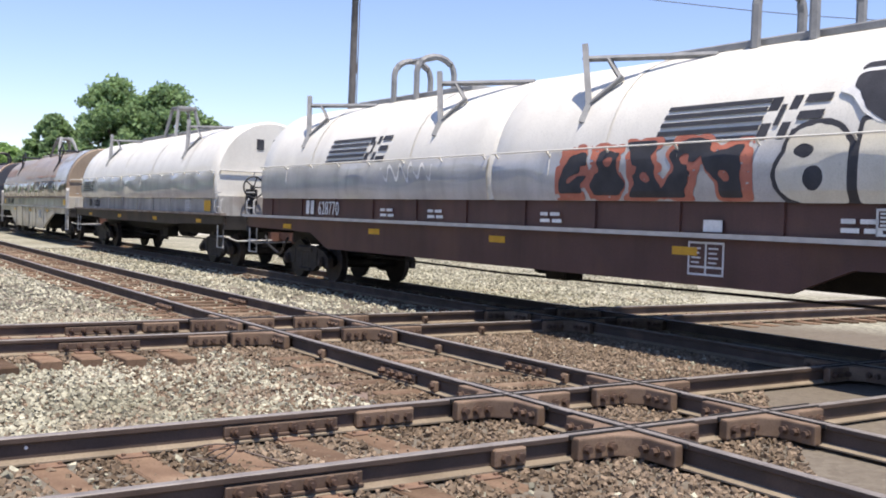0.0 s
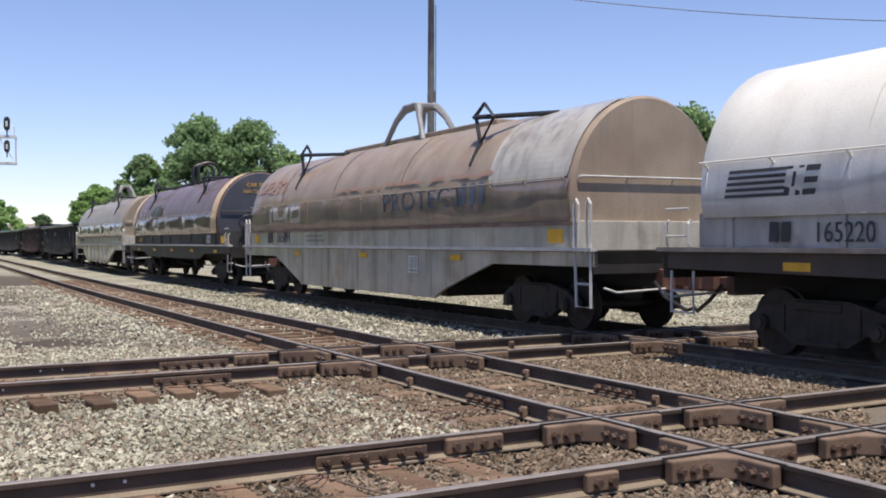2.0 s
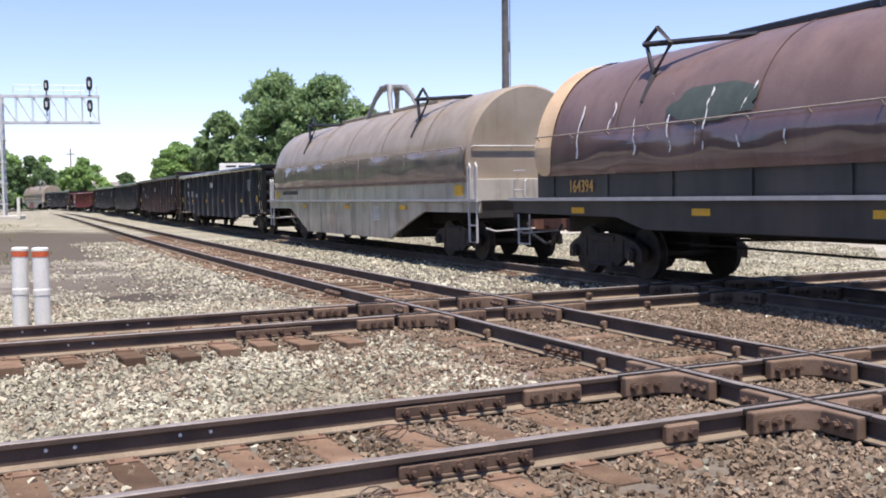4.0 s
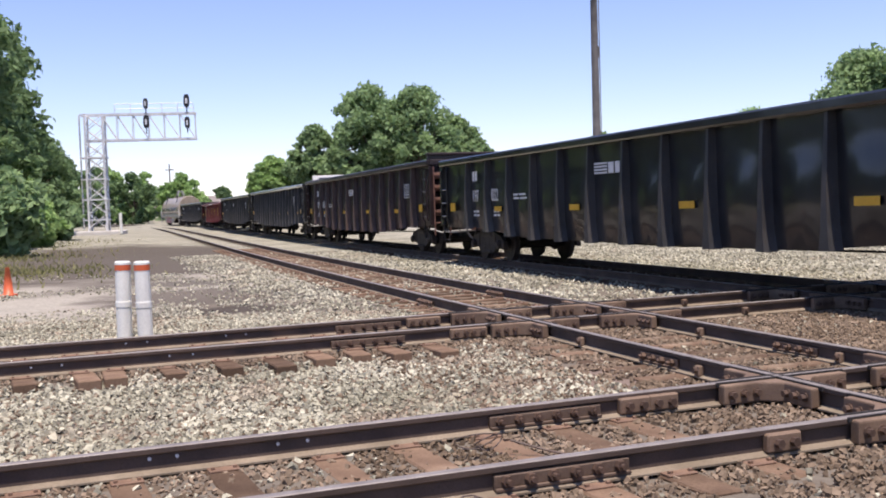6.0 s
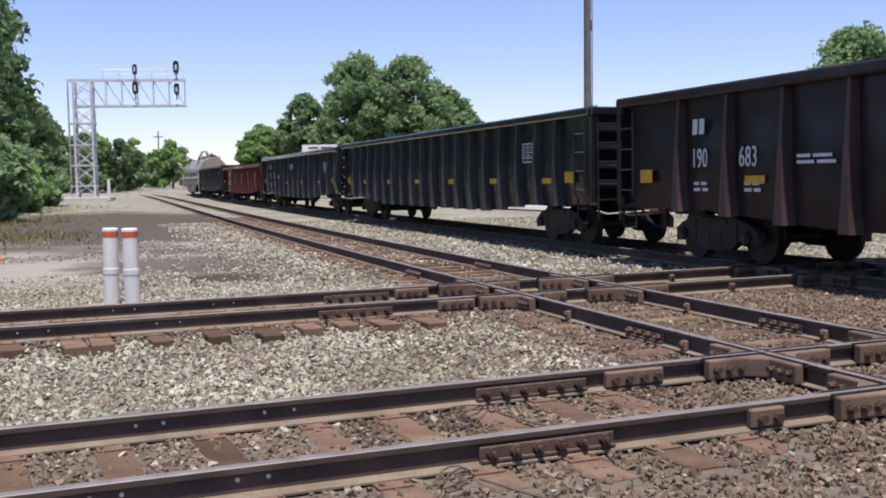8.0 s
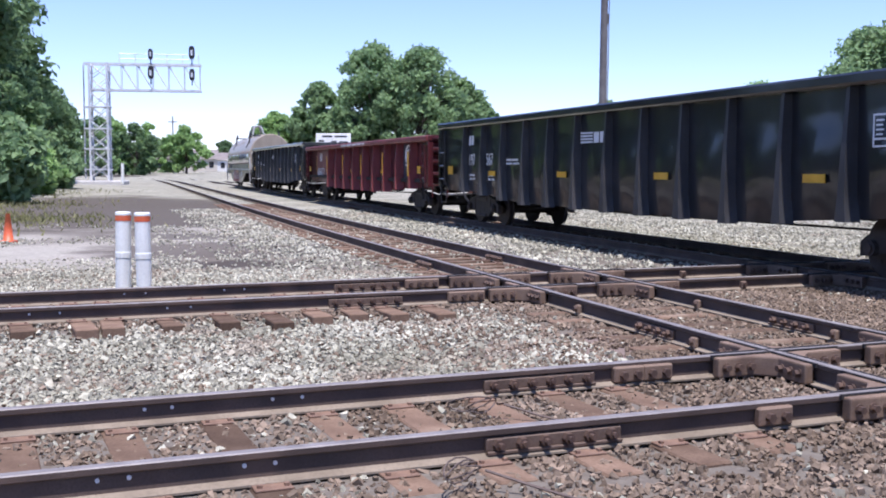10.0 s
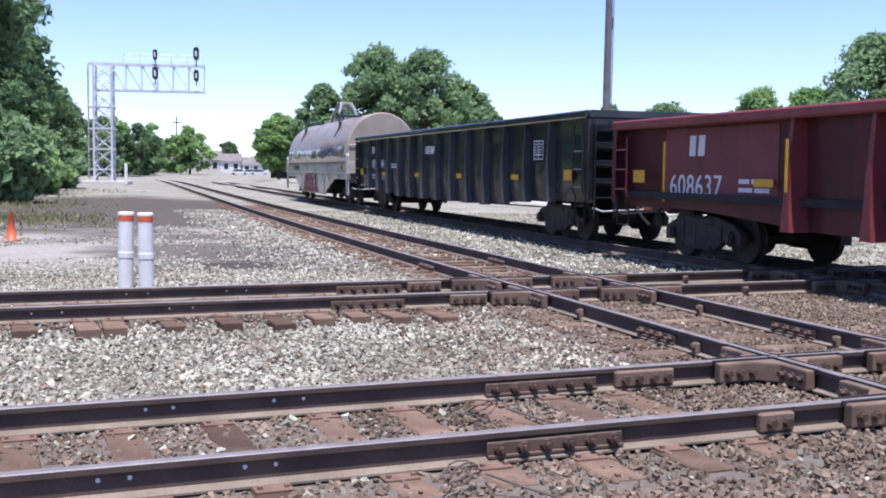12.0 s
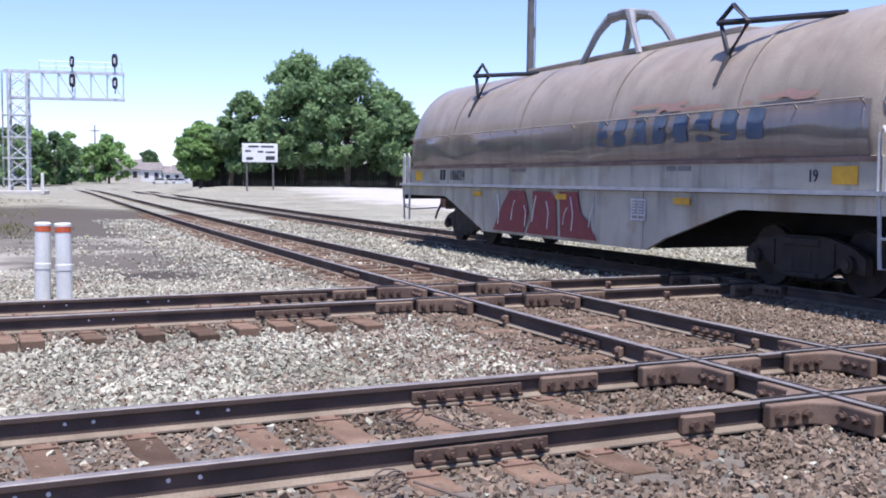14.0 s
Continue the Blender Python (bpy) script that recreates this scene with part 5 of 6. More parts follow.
def signal_bridge():
    ob = thing("signal_bridge", "silver lattice cantilever signal mast with four black signal heads", "signal")
    W2 = 0.8
    H0, H1 = 8.54, 10.94
    for sx in (-1, 1):
        for sy in (-1, 1):
            bm = bmesh.new()
            box(bm, sx * W2 - 0.09, sx * W2 + 0.09, sy * W2 - 0.09, sy * W2 + 0.09, 0, H1 + 0.1)
            part("leg", bm, M_SILVER, ob)
    levels = span(0.4, H1, 1.3)
    for z0, z1 in zip(levels, levels[1:]):
        for sy in (-1, 1):
            for ends in (((-W2, sy * W2, z0), (W2, sy * W2, z1)), ((W2, sy * W2, z0), (-W2, sy * W2, z1)), ((sy * W2, -W2, z0), (sy * W2, W2, z1))):
                bm = bmesh.new()
                tube(bm, ends, 0.04, 4)
                part("brace", bm, M_SILVER, ob)
    for z in (1.1, 3.0, 4.9, 6.9):
        bm = bmesh.new()
        box(bm, -1.35, 1.0, -0.9, 0.9, z, z + 0.12)
        part("platform", bm, M_SILVER, ob)
    L = 9.3
    for sy in (-1, 1):
        for z in (H0, H1):
            bm = bmesh.new()
            box(bm, -W2 - 0.5 if z == H1 else -W2, L, sy * 0.45 - 0.09, sy * 0.45 + 0.09, z - 0.1, z + 0.1)
            part("boom_chord", bm, M_SILVER, ob)
        xs = span(0.6, L - 0.1, 1.25)
        bm = bmesh.new()
        for k, (a, b) in enumerate(zip(xs, xs[1:])):
            tube(bm, [(a, sy * 0.45, H1), (b, sy * 0.45, H0)], 0.04, 4)
            tube(bm, [(b, sy * 0.45, H0), (b, sy * 0.45, H1)], 0.035, 4)
        part("boom_lattice", bm, M_SILVER, ob)
    bm = bmesh.new()
    for z in (H1 + 0.5, H1 + 0.95):
        tube(bm, [(1.9, -0.5, z), (L - 0.2, -0.5, z)], 0.03, 4)
    for x in span(1.9, L - 0.2, 1.4):
        tube(bm, [(x, -0.5, H1), (x, -0.5, H1 + 0.95)], 0.03, 4)
    part("guard_rail", bm, M_SILVER, ob)
    bm = bmesh.new()
    for d in (-0.22, 0.22):
        tube(bm, [(-1.4, d, 0.3), (-1.4, d, H1)], 0.04, 4)
    for k in range(28):
        tube(bm, [(-1.4, -0.3, 0.6 + 0.36 * k), (-1.4, 0.3, 0.6 + 0.36 * k)], 0.05, 4)
    part("ladder", bm, M_SILVER, ob, "caged silver ladder")
    for x, z, s in ((4.75, H1 + 0.95, 0.8), (8.5, H1 + 1.15, 1.0), (4.75, H1 - 0.75, 1.0), (8.5, H1 - 0.9, 0.9)):
        bm = bmesh.new()
        pts = [(0, -0.62), (0.2, -0.55), (0.27, -0.3), (0.27, 0.3), (0.2, 0.55), (0, 0.62), (-0.2, 0.55), (-0.27, 0.3), (-0.27, -0.3), (-0.2, -0.55)]
        prism(bm, [(x + px * s, z + pz * s) for px, pz in pts], -0.72, -0.66)
        for k in (-0.32, 0, 0.32):
            disc(bm, (x, -0.72, z + k * s), (0, -1, 0), 0.13 * s, 0.22, 10)
        tube(bm, [(x, -0.6, z - 1.1 * s), (x, -0.6, z + 0.3)], 0.06, 6)
        head = part("signal_head", bm, M_BLACK, ob, "black three-lamp signal head")
        bm = bmesh.new()
        box(bm, x - 0.09 * s, x + 0.09 * s, -0.98, -0.95, z - 0.3 * s, z + 0.2 * s, bevel=0.008)
        part("lens_plate", bm, M_SILVER, head)
    bm = bmesh.new()
    box(bm, -2.6, 2.3, -2.2, 1.8, -0.5, 0.12, bevel=0.06)
    part("footing", bm, M_CONCRETE, ob, "pale concrete footing")
    d = 106.0
    a = radians(17.65)
    p = Vector((-math.sin(a) * d, math.cos(a) * d))
    ob.matrix_basis = pose(p.x, p.y, 0.06, 0, 0, 9)
    bm = bmesh.new()
    tube(bm, [(0, 0, -0.6), (0, 0, 1.3)], 0.14, 10)
    o = part("marker_post", bm, M_PVC, None)
    tagged(o, "slim white post beside the signal mast", "marker post")
    o.location = (p.x + 2.6, p.y - 2, 0.5)


signal_bridge()


def utility_pole():
    ob = thing("utility_pole", "tall dark weathered wooden utility pole carrying one sagging wire", "utility pole")
    bm = bmesh.new()
    tube(bm, [(0, 0, -0.5), (0, 0, 5), (0, 0, 10), (0, 0, 14.9)], [0.2, 0.185, 0.165, 0.145], 12)
    part("shaft", bm, M_POLE, ob, "", True)
    bm = bmesh.new()
    box(bm, 0.12, 0.2, -0.12, 0.12, 8.4, 8.9)
    box(bm, -0.2, 0.2, -0.2, 0.2, 14.1, 14.3, bevel=0.02)
    tube(bm, [(0.2, -0.18, 3), (0.2, -0.18, 13)], 0.025, 5)
    part("bracket", bm, M_POLE, ob)
    x, y = 52 * math.sin(radians(8.3)), 52 * math.cos(radians(8.3))
    ob.matrix_basis = pose(x, y, GROUND, 0, 0.3, 0)
    for end, sag in (((-40, 62, 15.0), 0.8), ((60, 47, 14.2), 1.75)):
        bm = bmesh.new()
        a, b = Vector((x, y, 14.0)), Vector(end)
        tube(bm, [a.lerp(b, k / 24) - Vector((0, 0, sag * 4 * (k / 24) * (1 - k / 24))) for k in range(25)], 0.022, 5)
        tagged(part("overhead_wire", bm, M_BLACK, None), "thin black overhead wire slung from the pole", "wire", "wires")


utility_pole()


def mast():
    bm = bmesh.new()
    tube(bm, [(0, 0, 0), (0, 0, 13)], [0.2, 0.13], 8)
    box(bm, -1.0, 1.0, -0.08, 0.08, 11.6, 11.8)
    o = tagged(part("far_pole", bm, M_POLE, None), "distant thin utility pole with a short crossarm", "utility pole")
    o.location = (-61, 243, -0.1)


mast()


# ---- trees ----
def tree(x, y, height, spread, leaf, name="tree", label="", seed=1, clumps=120, per=190, low=0.2, size=0.24, bare=0.0, z=None):
    """A tapered trunk with limbs, and a crown of many small leaves gathered in uneven clumps."""
    rng = random.Random(seed)
    npr = np.random.RandomState(seed)
    ob = thing(name, label or "leafy broad green tree", "tree", "trees")
    bm = bmesh.new()
    tube(bm, [(0, 0, -0.4), (0.1, 0, height * 0.2), (0.05, 0.1, height * 0.5), (0.2, 0, height * 0.8)], [height * 0.028, height * 0.022, height * 0.014, height * 0.005], 8)
    centres = []
    for k in range(clumps):
        a, q = rng.uniform(0, 2 * math.pi), rng.random() ** 0.6
        hz = low + (1 - low) * rng.random()
        wide = math.sin(math.pi * min(1, max(0.12, (hz - low) / (1 - low) * 0.82 + 0.16))) ** 0.7
        c = Vector((math.cos(a) * q * spread * wide, math.sin(a) * q * spread * wide, hz * height * 0.93))
        centres.append((c, spread * rng.uniform(0.12, 0.27)))
        if k % 3 == 0:
            s = Vector((0.1, 0, height * rng.uniform(0.2, 0.6)))
            tube(bm, [s, s.lerp(c, 0.5) + Vector((0, 0, -0.2)), c], [height * 0.009, height * 0.006, height * 0.002], 5)
    part("trunk", bm, M_BARK, ob, "dark bark trunk and limbs")
    vs, fs = [], []
    for c, r in centres:
        n = int(per * (r / (spread * 0.22)) ** 2)
        d = npr.normal(size=(n, 3))
        d /= np.linalg.norm(d, axis=1)[:, None]
        rad = r * (0.55 + 0.5 * npr.random(n)) * (1 + 0.35 * np.sin(d[:, 0] * 7 + c.x) * np.cos(d[:, 2] * 6 + c.z))
        p = d * rad[:, None] * np.array((1, 1, 0.78)) + np.array(c)
        nrm = d + npr.normal(scale=1.1, size=(n, 3)) + np.array((0, 0, 0.5))
        nrm /= np.linalg.norm(nrm, axis=1)[:, None]
        t1 = np.cross(nrm, npr.normal(size=(n, 3)))
        t1 /= np.linalg.norm(t1, axis=1)[:, None]
        t2 = np.cross(nrm, t1)
        s = size * (0.6 + 0.8 * npr.random(n))[:, None]
        base = len(vs)
        quad = np.stack([p - t1 * s, p - t2 * s * 0.55 + nrm * s * 0.15, p + t1 * s, p + t2 * s * 0.55 + nrm * s * 0.15], 1).reshape(-1, 3)
        vs.extend(map(tuple, quad.tolist()))
        fs.extend((base + 4 * i, base + 4 * i + 1, base + 4 * i + 2, base + 4 * i + 3) for i in range(n))
    part("crown", (vs, fs), leaf, ob, "")
    ob.location = (x, y, ground_height(x, y) if z is None else z)
    return ob


def polar(az, d):
    return d * math.sin(radians(az)), d * math.cos(radians(az))


for az, d, hgt, spr, leaf, lab, seed in (
        (-3.7, 112, 14.0, 4.7, M_LEAF, "tall leafy green tree behind the fence", 11),
        (-1.3, 110, 13.2, 4.9, M_LEAF, "tall leafy green tree behind the fence", 12),
        (0.9, 114, 10.4, 3.7, M_LEAF, "round green tree behind the fence", 13),
        (-6.6, 112, 9.9, 3.0, M_LEAF, "round green tree behind the fence", 14),
        (-8.9, 116, 6.9, 2.5, M_LEAF_LIGHT, "low light green tree behind the fence", 15),
        (1.9, 108, 7.6, 2.7, M_LEAF, "low green tree behind the fence", 16),
        (-5.0, 119, 7.4, 3.2, M_LEAF_DARK, "low shaded tree behind the fence", 17),
        (-7.7, 126, 7.2, 2.7, M_LEAF_LIGHT, "low light green tree behind the fence", 18)):
    x, y = polar(az, d)
    tree(x, y, hgt, spr, leaf, label=lab, seed=seed)
for az, d, hgt, spr, leaf, seed in (
        (21.6, 96, 13.2, 5.2, M_LEAF, 21), (18.8, 100, 9.0, 4.2, M_LEAF_LIGHT, 22), (26, 92, 13, 5.5, M_LEAF, 23), (30, 90, 11, 5, M_LEAF, 24),
        (11.4, 150, 10.6, 5.2, M_LEAF, 25), (8.5, 165, 11.4, 3.0, M_LEAF, 26), (16.2, 140, 11.8, 5.0, M_LEAF_LIGHT, 27), (3.8, 170, 7.0, 5.0, M_LEAF, 28)):
    x, y = polar(az, d)
    tree(x, y, hgt, spr, leaf, label="leafy green tree beyond the far line", seed=seed, clumps=90)
for az, d, hgt, spr, leaf, seed in (
        (-26.0, 58, 16, 5.0, M_LEAF_DARK, 31), (-24.0, 72, 17.5, 5.0, M_LEAF_DARK, 32), (-22.6, 88, 15.0, 4.4, M_LEAF_DARK, 33), (-21.4, 104, 12.5, 4.0, M_LEAF_DARK, 34),
        (-30, 66, 17, 5.5, M_LEAF_DARK, 35), (-33, 60, 16, 5.5, M_LEAF_DARK, 36), (-20.6, 122, 10.5, 4.4, M_LEAF_DARK, 37), (-23.6, 50, 4.2, 2.6, M_LEAF, 38), (-21.8, 66, 3.8, 2.8, M_LEAF_LIGHT, 39), (-20.8, 84, 4.0, 3.0, M_LEAF, 40)):
    x, y = polar(az, d)
    tree(x, y, hgt, spr, leaf, label="dark dense tree beside the cinder path", seed=seed, low=0.05, clumps=130, per=150)
for k in range(9):
    az = -18.4 + 0.62 * k
    d = 190 + 14 * (k % 4) + 5 * k
    x, y = polar(az, d)
    tree(x, y, 9.8 - 0.38 * k + 1.4 * (k % 3), 4.6, (M_LEAF, M_LEAF_DARK, M_LEAF_LIGHT)[k % 3], label="distant green tree along the line", seed=50 + k, clumps=40, per=110, low=0.05, size=0.42)


x, y = polar(-11.45, 300)
tree(x, y, 8.6, 3.4, M_LEAF_DARK, label="round dark tree among the far houses", seed=91, clumps=40, per=120, low=0.2, size=0.42)


def far_woods():
    """The wooded skyline all round, and the hedge behind the viewer."""
    npr = np.random.RandomState(5)
    vs, fs = [], []
    for d, hgt, n, a0, a1 in ((420, 9, 9000, -60, 60), (60, 5.5, 20000, 95, 275), (75, 8, 4000, 60, 95), (62, 12, 24000, 275, 334)):
        for i in range(n):
            a = radians(a0 + (a1 - a0) * npr.random())
            top = hgt * (0.55 + 0.45 * noise.noise(Vector((math.cos(a) * d * 0.06, math.sin(a) * d * 0.06, 1.0))) + 0.2 * noise.noise(Vector((a * 60, 0, 2))))
            z = top * npr.random() ** 0.7
            r = d + npr.normal() * d * 0.02
            p = np.array((r * math.sin(a), r * math.cos(a), z))
            s = d * 0.006 * (0.6 + npr.random())
            t1, t2 = npr.normal(size=3), npr.normal(size=3)
            base = len(vs)
            t1, t2 = t1 / np.linalg.norm(t1) * s, t2 / np.linalg.norm(t2) * s
            vs.extend([tuple(p - t1), tuple(p - t2), tuple(p + t1), tuple(p + t2)])
            fs.append((base, base + 1, base + 2, base + 3))
    tagged(part("far_woods", (vs, fs), M_LEAF_DARK, None), "far belt of green woods along the skyline", "woods", "", "stuff")


far_woods()


# ---- fence, sign, houses ----
def fence():
    ob = thing("board_fence", "weathered board fence, coloured dark for the shade under the trees", "fence")
    a, b = Vector((*polar(-9.3, 118), 0)), Vector((*polar(3.4, 112), 0))
    n = 90
    d = (b - a).normalized()
    turn = math.degrees(math.atan2(d.y, d.x))
    bm = bmesh.new()
    step = (b - a).length / n
    box(bm, 0, step * 0.94, -0.02, 0.02, -0.3, 2.3)
    first = part("board", bm, M_FENCE, ob)
    for k in range(n):
        p = a + d * (k * step)
        m = pose(p.x, p.y, 0.05 * noise.noise(Vector((k * 0.3, 0, 0))) + 0.75, 0, 0, turn)
        if k == 0:
            first.matrix_basis = m
        else:
            again(first, m)


fence()


def sign():
    ob = thing("notice_board", "white notice board with small dark writing on two wooden posts", "sign")
    for x in (-1.15, 1.15):
        bm = bmesh.new()
        box(bm, x - 0.07, x + 0.07, -0.07, 0.07, -0.3, 3.4)
        part("post", bm, M_POLE, ob)
    bm = bmesh.new()
    box(bm, -1.55, 1.55, -0.13, -0.075, 2.95, 4.6, bevel=0.02)
    part("board", bm, M_SIGN, ob)
    for x0, x1, z, tall in ((-1.0, -0.1, 4.25, 0.16), (0.1, 1.2, 4.25, 0.16), (-1.3, -0.8, 3.85, 0.16), (-0.2, 0.3, 3.8, 0.16), (0.5, 1.3, 3.75, 0.16), (-1.2, -0.6, 3.15, 0.25), (0.5, 1.3, 3.15, 0.35)):
        bm = bmesh.new()
        box(bm, x0, x1, -0.14, -0.131, z, z + tall)
        part("writing", bm, M_INK, ob)
    x, y = polar(-5.85, 97)
    ob.matrix_basis = pose(x, y, -0.1, 0, 0, 6)


sign()


def house(x, y, w, d, h, turn, wall_m, label):
    ob = thing("house", label, "house", "far houses")
    bm = bmesh.new()
    box(bm, -w / 2, w / 2, -d / 2, d / 2, -0.5, h)
    part("wall", bm, wall_m, ob)
    bm = bmesh.new()
    vs = [bm.verts.new(p) for p in ((-w / 2 - 0.3, -d / 2 - 0.4, h), (w / 2 + 0.3, -d / 2 - 0.4, h), (w / 2 + 0.3, d / 2 + 0.4, h), (-w / 2 - 0.3, d / 2 + 0.4, h), (-w / 2 - 0.3, 0, h + d * 0.32), (w / 2 + 0.3, 0, h + d * 0.32))]
    for f in ((0, 1, 5, 4), (2, 3, 4, 5), (1, 2, 5), (3, 0, 4), (0, 3, 2, 1)):
        bm.faces.new([vs[i] for i in f])
    part("roof", bm, M_ROOF, ob, "grey shingle roof")
    for k in range(3):
        bm = bmesh.new()
        cx = -w / 2 + w * (k + 0.5) / 3
        box(bm, cx - 0.5, cx + 0.5, -d / 2 - 0.05, -d / 2, h * 0.4, h * 0.82)
        part("window", bm, M_BLACK, ob)
    ob.matrix_basis = pose(x, y, 0, 0, 0, turn)


M_ROOF = surface("roof_shingle", (0.16, 0.14, 0.13), (0.26, 0.23, 0.21), 0.9, 0, 1, 12, 0.3)
M_WALL_CREAM = surface("wall_cream", (0.5, 0.46, 0.38), (0.6, 0.56, 0.48), 0.9, 0, 0.5, 10, 0.2)
M_WALL_WHITE = surface("wall_white", (0.65, 0.65, 0.63), (0.75, 0.75, 0.73), 0.9, 0, 0.5, 10, 0.2)
for az, d, w, dd, h, m, lab in ((-12.75, 262, 8, 7, 3.4, M_WALL_CREAM, "distant cream house with a grey gabled roof"), (-11.6, 275, 7, 6, 3.2, M_WALL_WHITE, "distant white house with a grey roof"),
                                (-10.1, 300, 7, 6, 2.6, M_WALL_WHITE, "distant white shed with a grey roof"), (-14.3, 250, 6, 6, 3.2, M_WALL_CREAM, "distant cream house among trees")):
    x, y = polar(az, d)
    house(x, y, w, dd, h, 12, m, lab)


def far_car(az, d, m, lab):
    ob = thing("parked_car", lab, "car", "parked cars")
    bm = bmesh.new()
    prism(bm, [(-2.1, 0.35), (2.1, 0.35), (2.1, 0.8), (1.3, 0.9), (0.7, 1.4), (-1.0, 1.42), (-1.6, 0.95), (-2.1, 0.9)], -0.85, 0.85)
    part("body", bm, m, ob)
    bm = bmesh.new()
    prism(bm, [(-1.4, 0.95), (1.15, 0.95), (0.62, 1.33), (-0.95, 1.34)], -0.87, -0.855)
    part("window", bm, M_BLACK, ob)
    for x in (-1.3, 1.3):
        for s in (-1, 1):
            bm = bmesh.new()
            disc(bm, (x, s * 0.7, 0.33), (0, s, 0), 0.33, 0.2, 14)
            part("wheel", bm, M_BLACK, ob)
    x, y = polar(az, d)
    ob.matrix_basis = pose(x, y, -0.1, 0, 0, 5)


far_car(-10.9, 240, M_WALL_WHITE, "distant white parked car beside the road")
far_car(-9.9, 232, M_SILVER, "distant silver parked car beside the road")
far_car(-10.3, 236, M_WALL_WHITE, "distant white parked car beside the road")


def orange_marker():
    ob = thing("traffic_cone", "slim faded orange cone standing in dry grass", "cone")
    bm = bmesh.new()
    tube(bm, [(0, 0, 0.03), (0, 0, 0.3), (0, 0, 0.62)], [0.11, 0.085, 0.045], 12)
    part("cone", bm, M_ORANGE, ob, "", True)
    bm = bmesh.new()
    box(bm, -0.15, 0.15, -0.15, 0.15, -0.05, 0.03, bevel=0.01)
    part("base", bm, M_ORANGE, ob)
    x, y = polar(-22.1, 25.5)
    ob.location = (x, y, ground_height(x, y) + 0.03)


orange_marker()


def weeds():
    npr = np.random.RandomState(8)
    vs, fs = [], []
    for cx, cy, rx, ry, n in ((-13.5, 31, 3.2, 5.5, 1700), (-19, 42, 4, 9, 1800), (-25, 60, 4, 14, 1500)):
        for i in range(n):
            x, y = cx + npr.normal() * rx * 0.5, cy + npr.normal() * ry * 0.5
            z = ground_height(x, y)
            hgt, a = 0.06 + 0.16 * npr.random(), npr.random() * 6.3
            w, lx, ly = 0.02 + 0.02 * npr.random(), npr.normal() * 0.1, npr.normal() * 0.1
            base = len(vs)
            vs.extend([(x - w * math.cos(a), y - w * math.sin(a), z), (x + w * math.cos(a), y + w * math.sin(a), z), (x + lx, y + ly, z + hgt)])
            fs.append((base, base + 1, base + 2))
    tagged(part("weeds", (vs, fs), M_GRASS, None), "dry yellow-green weeds beside the path", "grass", "", "stuff")


weeds()


# ---- the crossing ----
HALF_W = 0.037


def casting_corner(p, da, db, length_a, length_b, parent):
    """An angle casting in one corner of a rail crossing, bolted to both rails. da, db: unit ways along the rails into the corner."""
    bm = bmesh.new()
    z0, z1 = -0.165, -0.012
    g, w = HALF_W + 0.004, 0.085
    # plan: an L that follows both rails, its outer corner cut off
    pts = [da * g * 1.02 + db * g * 1.02, da * length_a + db * g, da * length_a + db * (g + w), da * (g + w + 0.13) + db * (g + w), da * (g + w) + db * (g + w + 0.13), da * (g + w) + db * length_b, da * g + db * length_b]
    pts = [p + q for q in pts]
    a = [bm.verts.new((q.x, q.y, z0)) for q in pts]
    b = [bm.verts.new((q.x, q.y, z1)) for q in pts]
    bm.faces.new(b)
    bm.faces.new(a[::-1])
    for i in range(len(pts)):
        k = (i + 1) % len(pts)
        bm.faces.new((a[i], a[k], b[k], b[i]))
    bmesh.ops.recalc_face_normals(bm, faces=bm.faces)
    bmesh.ops.bevel(bm, geom=list(bm.edges), offset=0.014, segments=2, profile=0.6, affect="EDGES")
    c = part("corner_casting", bm, M_CAST, parent, "")
    for d, o, ln in ((da, db, length_a), (db, da, length_b)):
        for k in range(3):
            q = p + d * (0.3 + (ln - 0.37) * k / 2.0) + o * (g + w)
            bm = bmesh.new()
            disc(bm, (q.x, q.y, -0.085), o, 0.034, 0.012, 10)
            disc(bm, (q.x, q.y, -0.085), o, 0.026, 0.05, 6)
            part("bolt", bm, M_BOLT, c)


def crossing_frog(off_a, off_b):
    ua, ub = crossing(off_a, off_b)
    p = ahead(off_a, ua)
    p.z = 0
    ob = thing("crossing_frog", "brown cast rail crossing with heavy square bolts where two rails meet", "rail crossing", "rail crossings")
    ta = ahead(off_a, ua + 0.1) - ahead(off_a, ua - 0.1)
    ta.normalize()
    for sa in (-1, 1):
        for sb in (-1, 1):
            casting_corner(p, ta * sa, T_B * sb, 0.58, 0.6, ob)
    # flangeways beside the running edges: black bars imitate the grooves' shade, nothing is cut
    bm = bmesh.new()
    for d, o in ((ta, T_B), (T_B, ta)):
        turn = math.atan2(d.y, d.x)
        for s in (-1, 1):
            m = Matrix.Translation(p + o * (s * 0.05)) @ Matrix.Rotation(turn, 4, "Z")
            box(bm, -0.62, 0.62, -0.009, 0.009, -0.03, 0.0015 if d is ta else 0.0025, m)
    part("flangeway", bm, M_UNDER, ob, "thin black bar standing in for a shaded flange groove")
    return p


FROGS = [(OFF_A + s * GAUGE, b + r * GAUGE) for s in (-1, 1) for b in (OFF_B, OFF_D) for r in (-1, 1)]
FROGS += [(OFF_C + s * GAUGE, b + r * GAUGE) for s in (-1, 1) for b in (OFF_B, OFF_D) for r in (-1, 1)]
for oa, ob_ in FROGS:
    crossing_frog(oa, ob_)


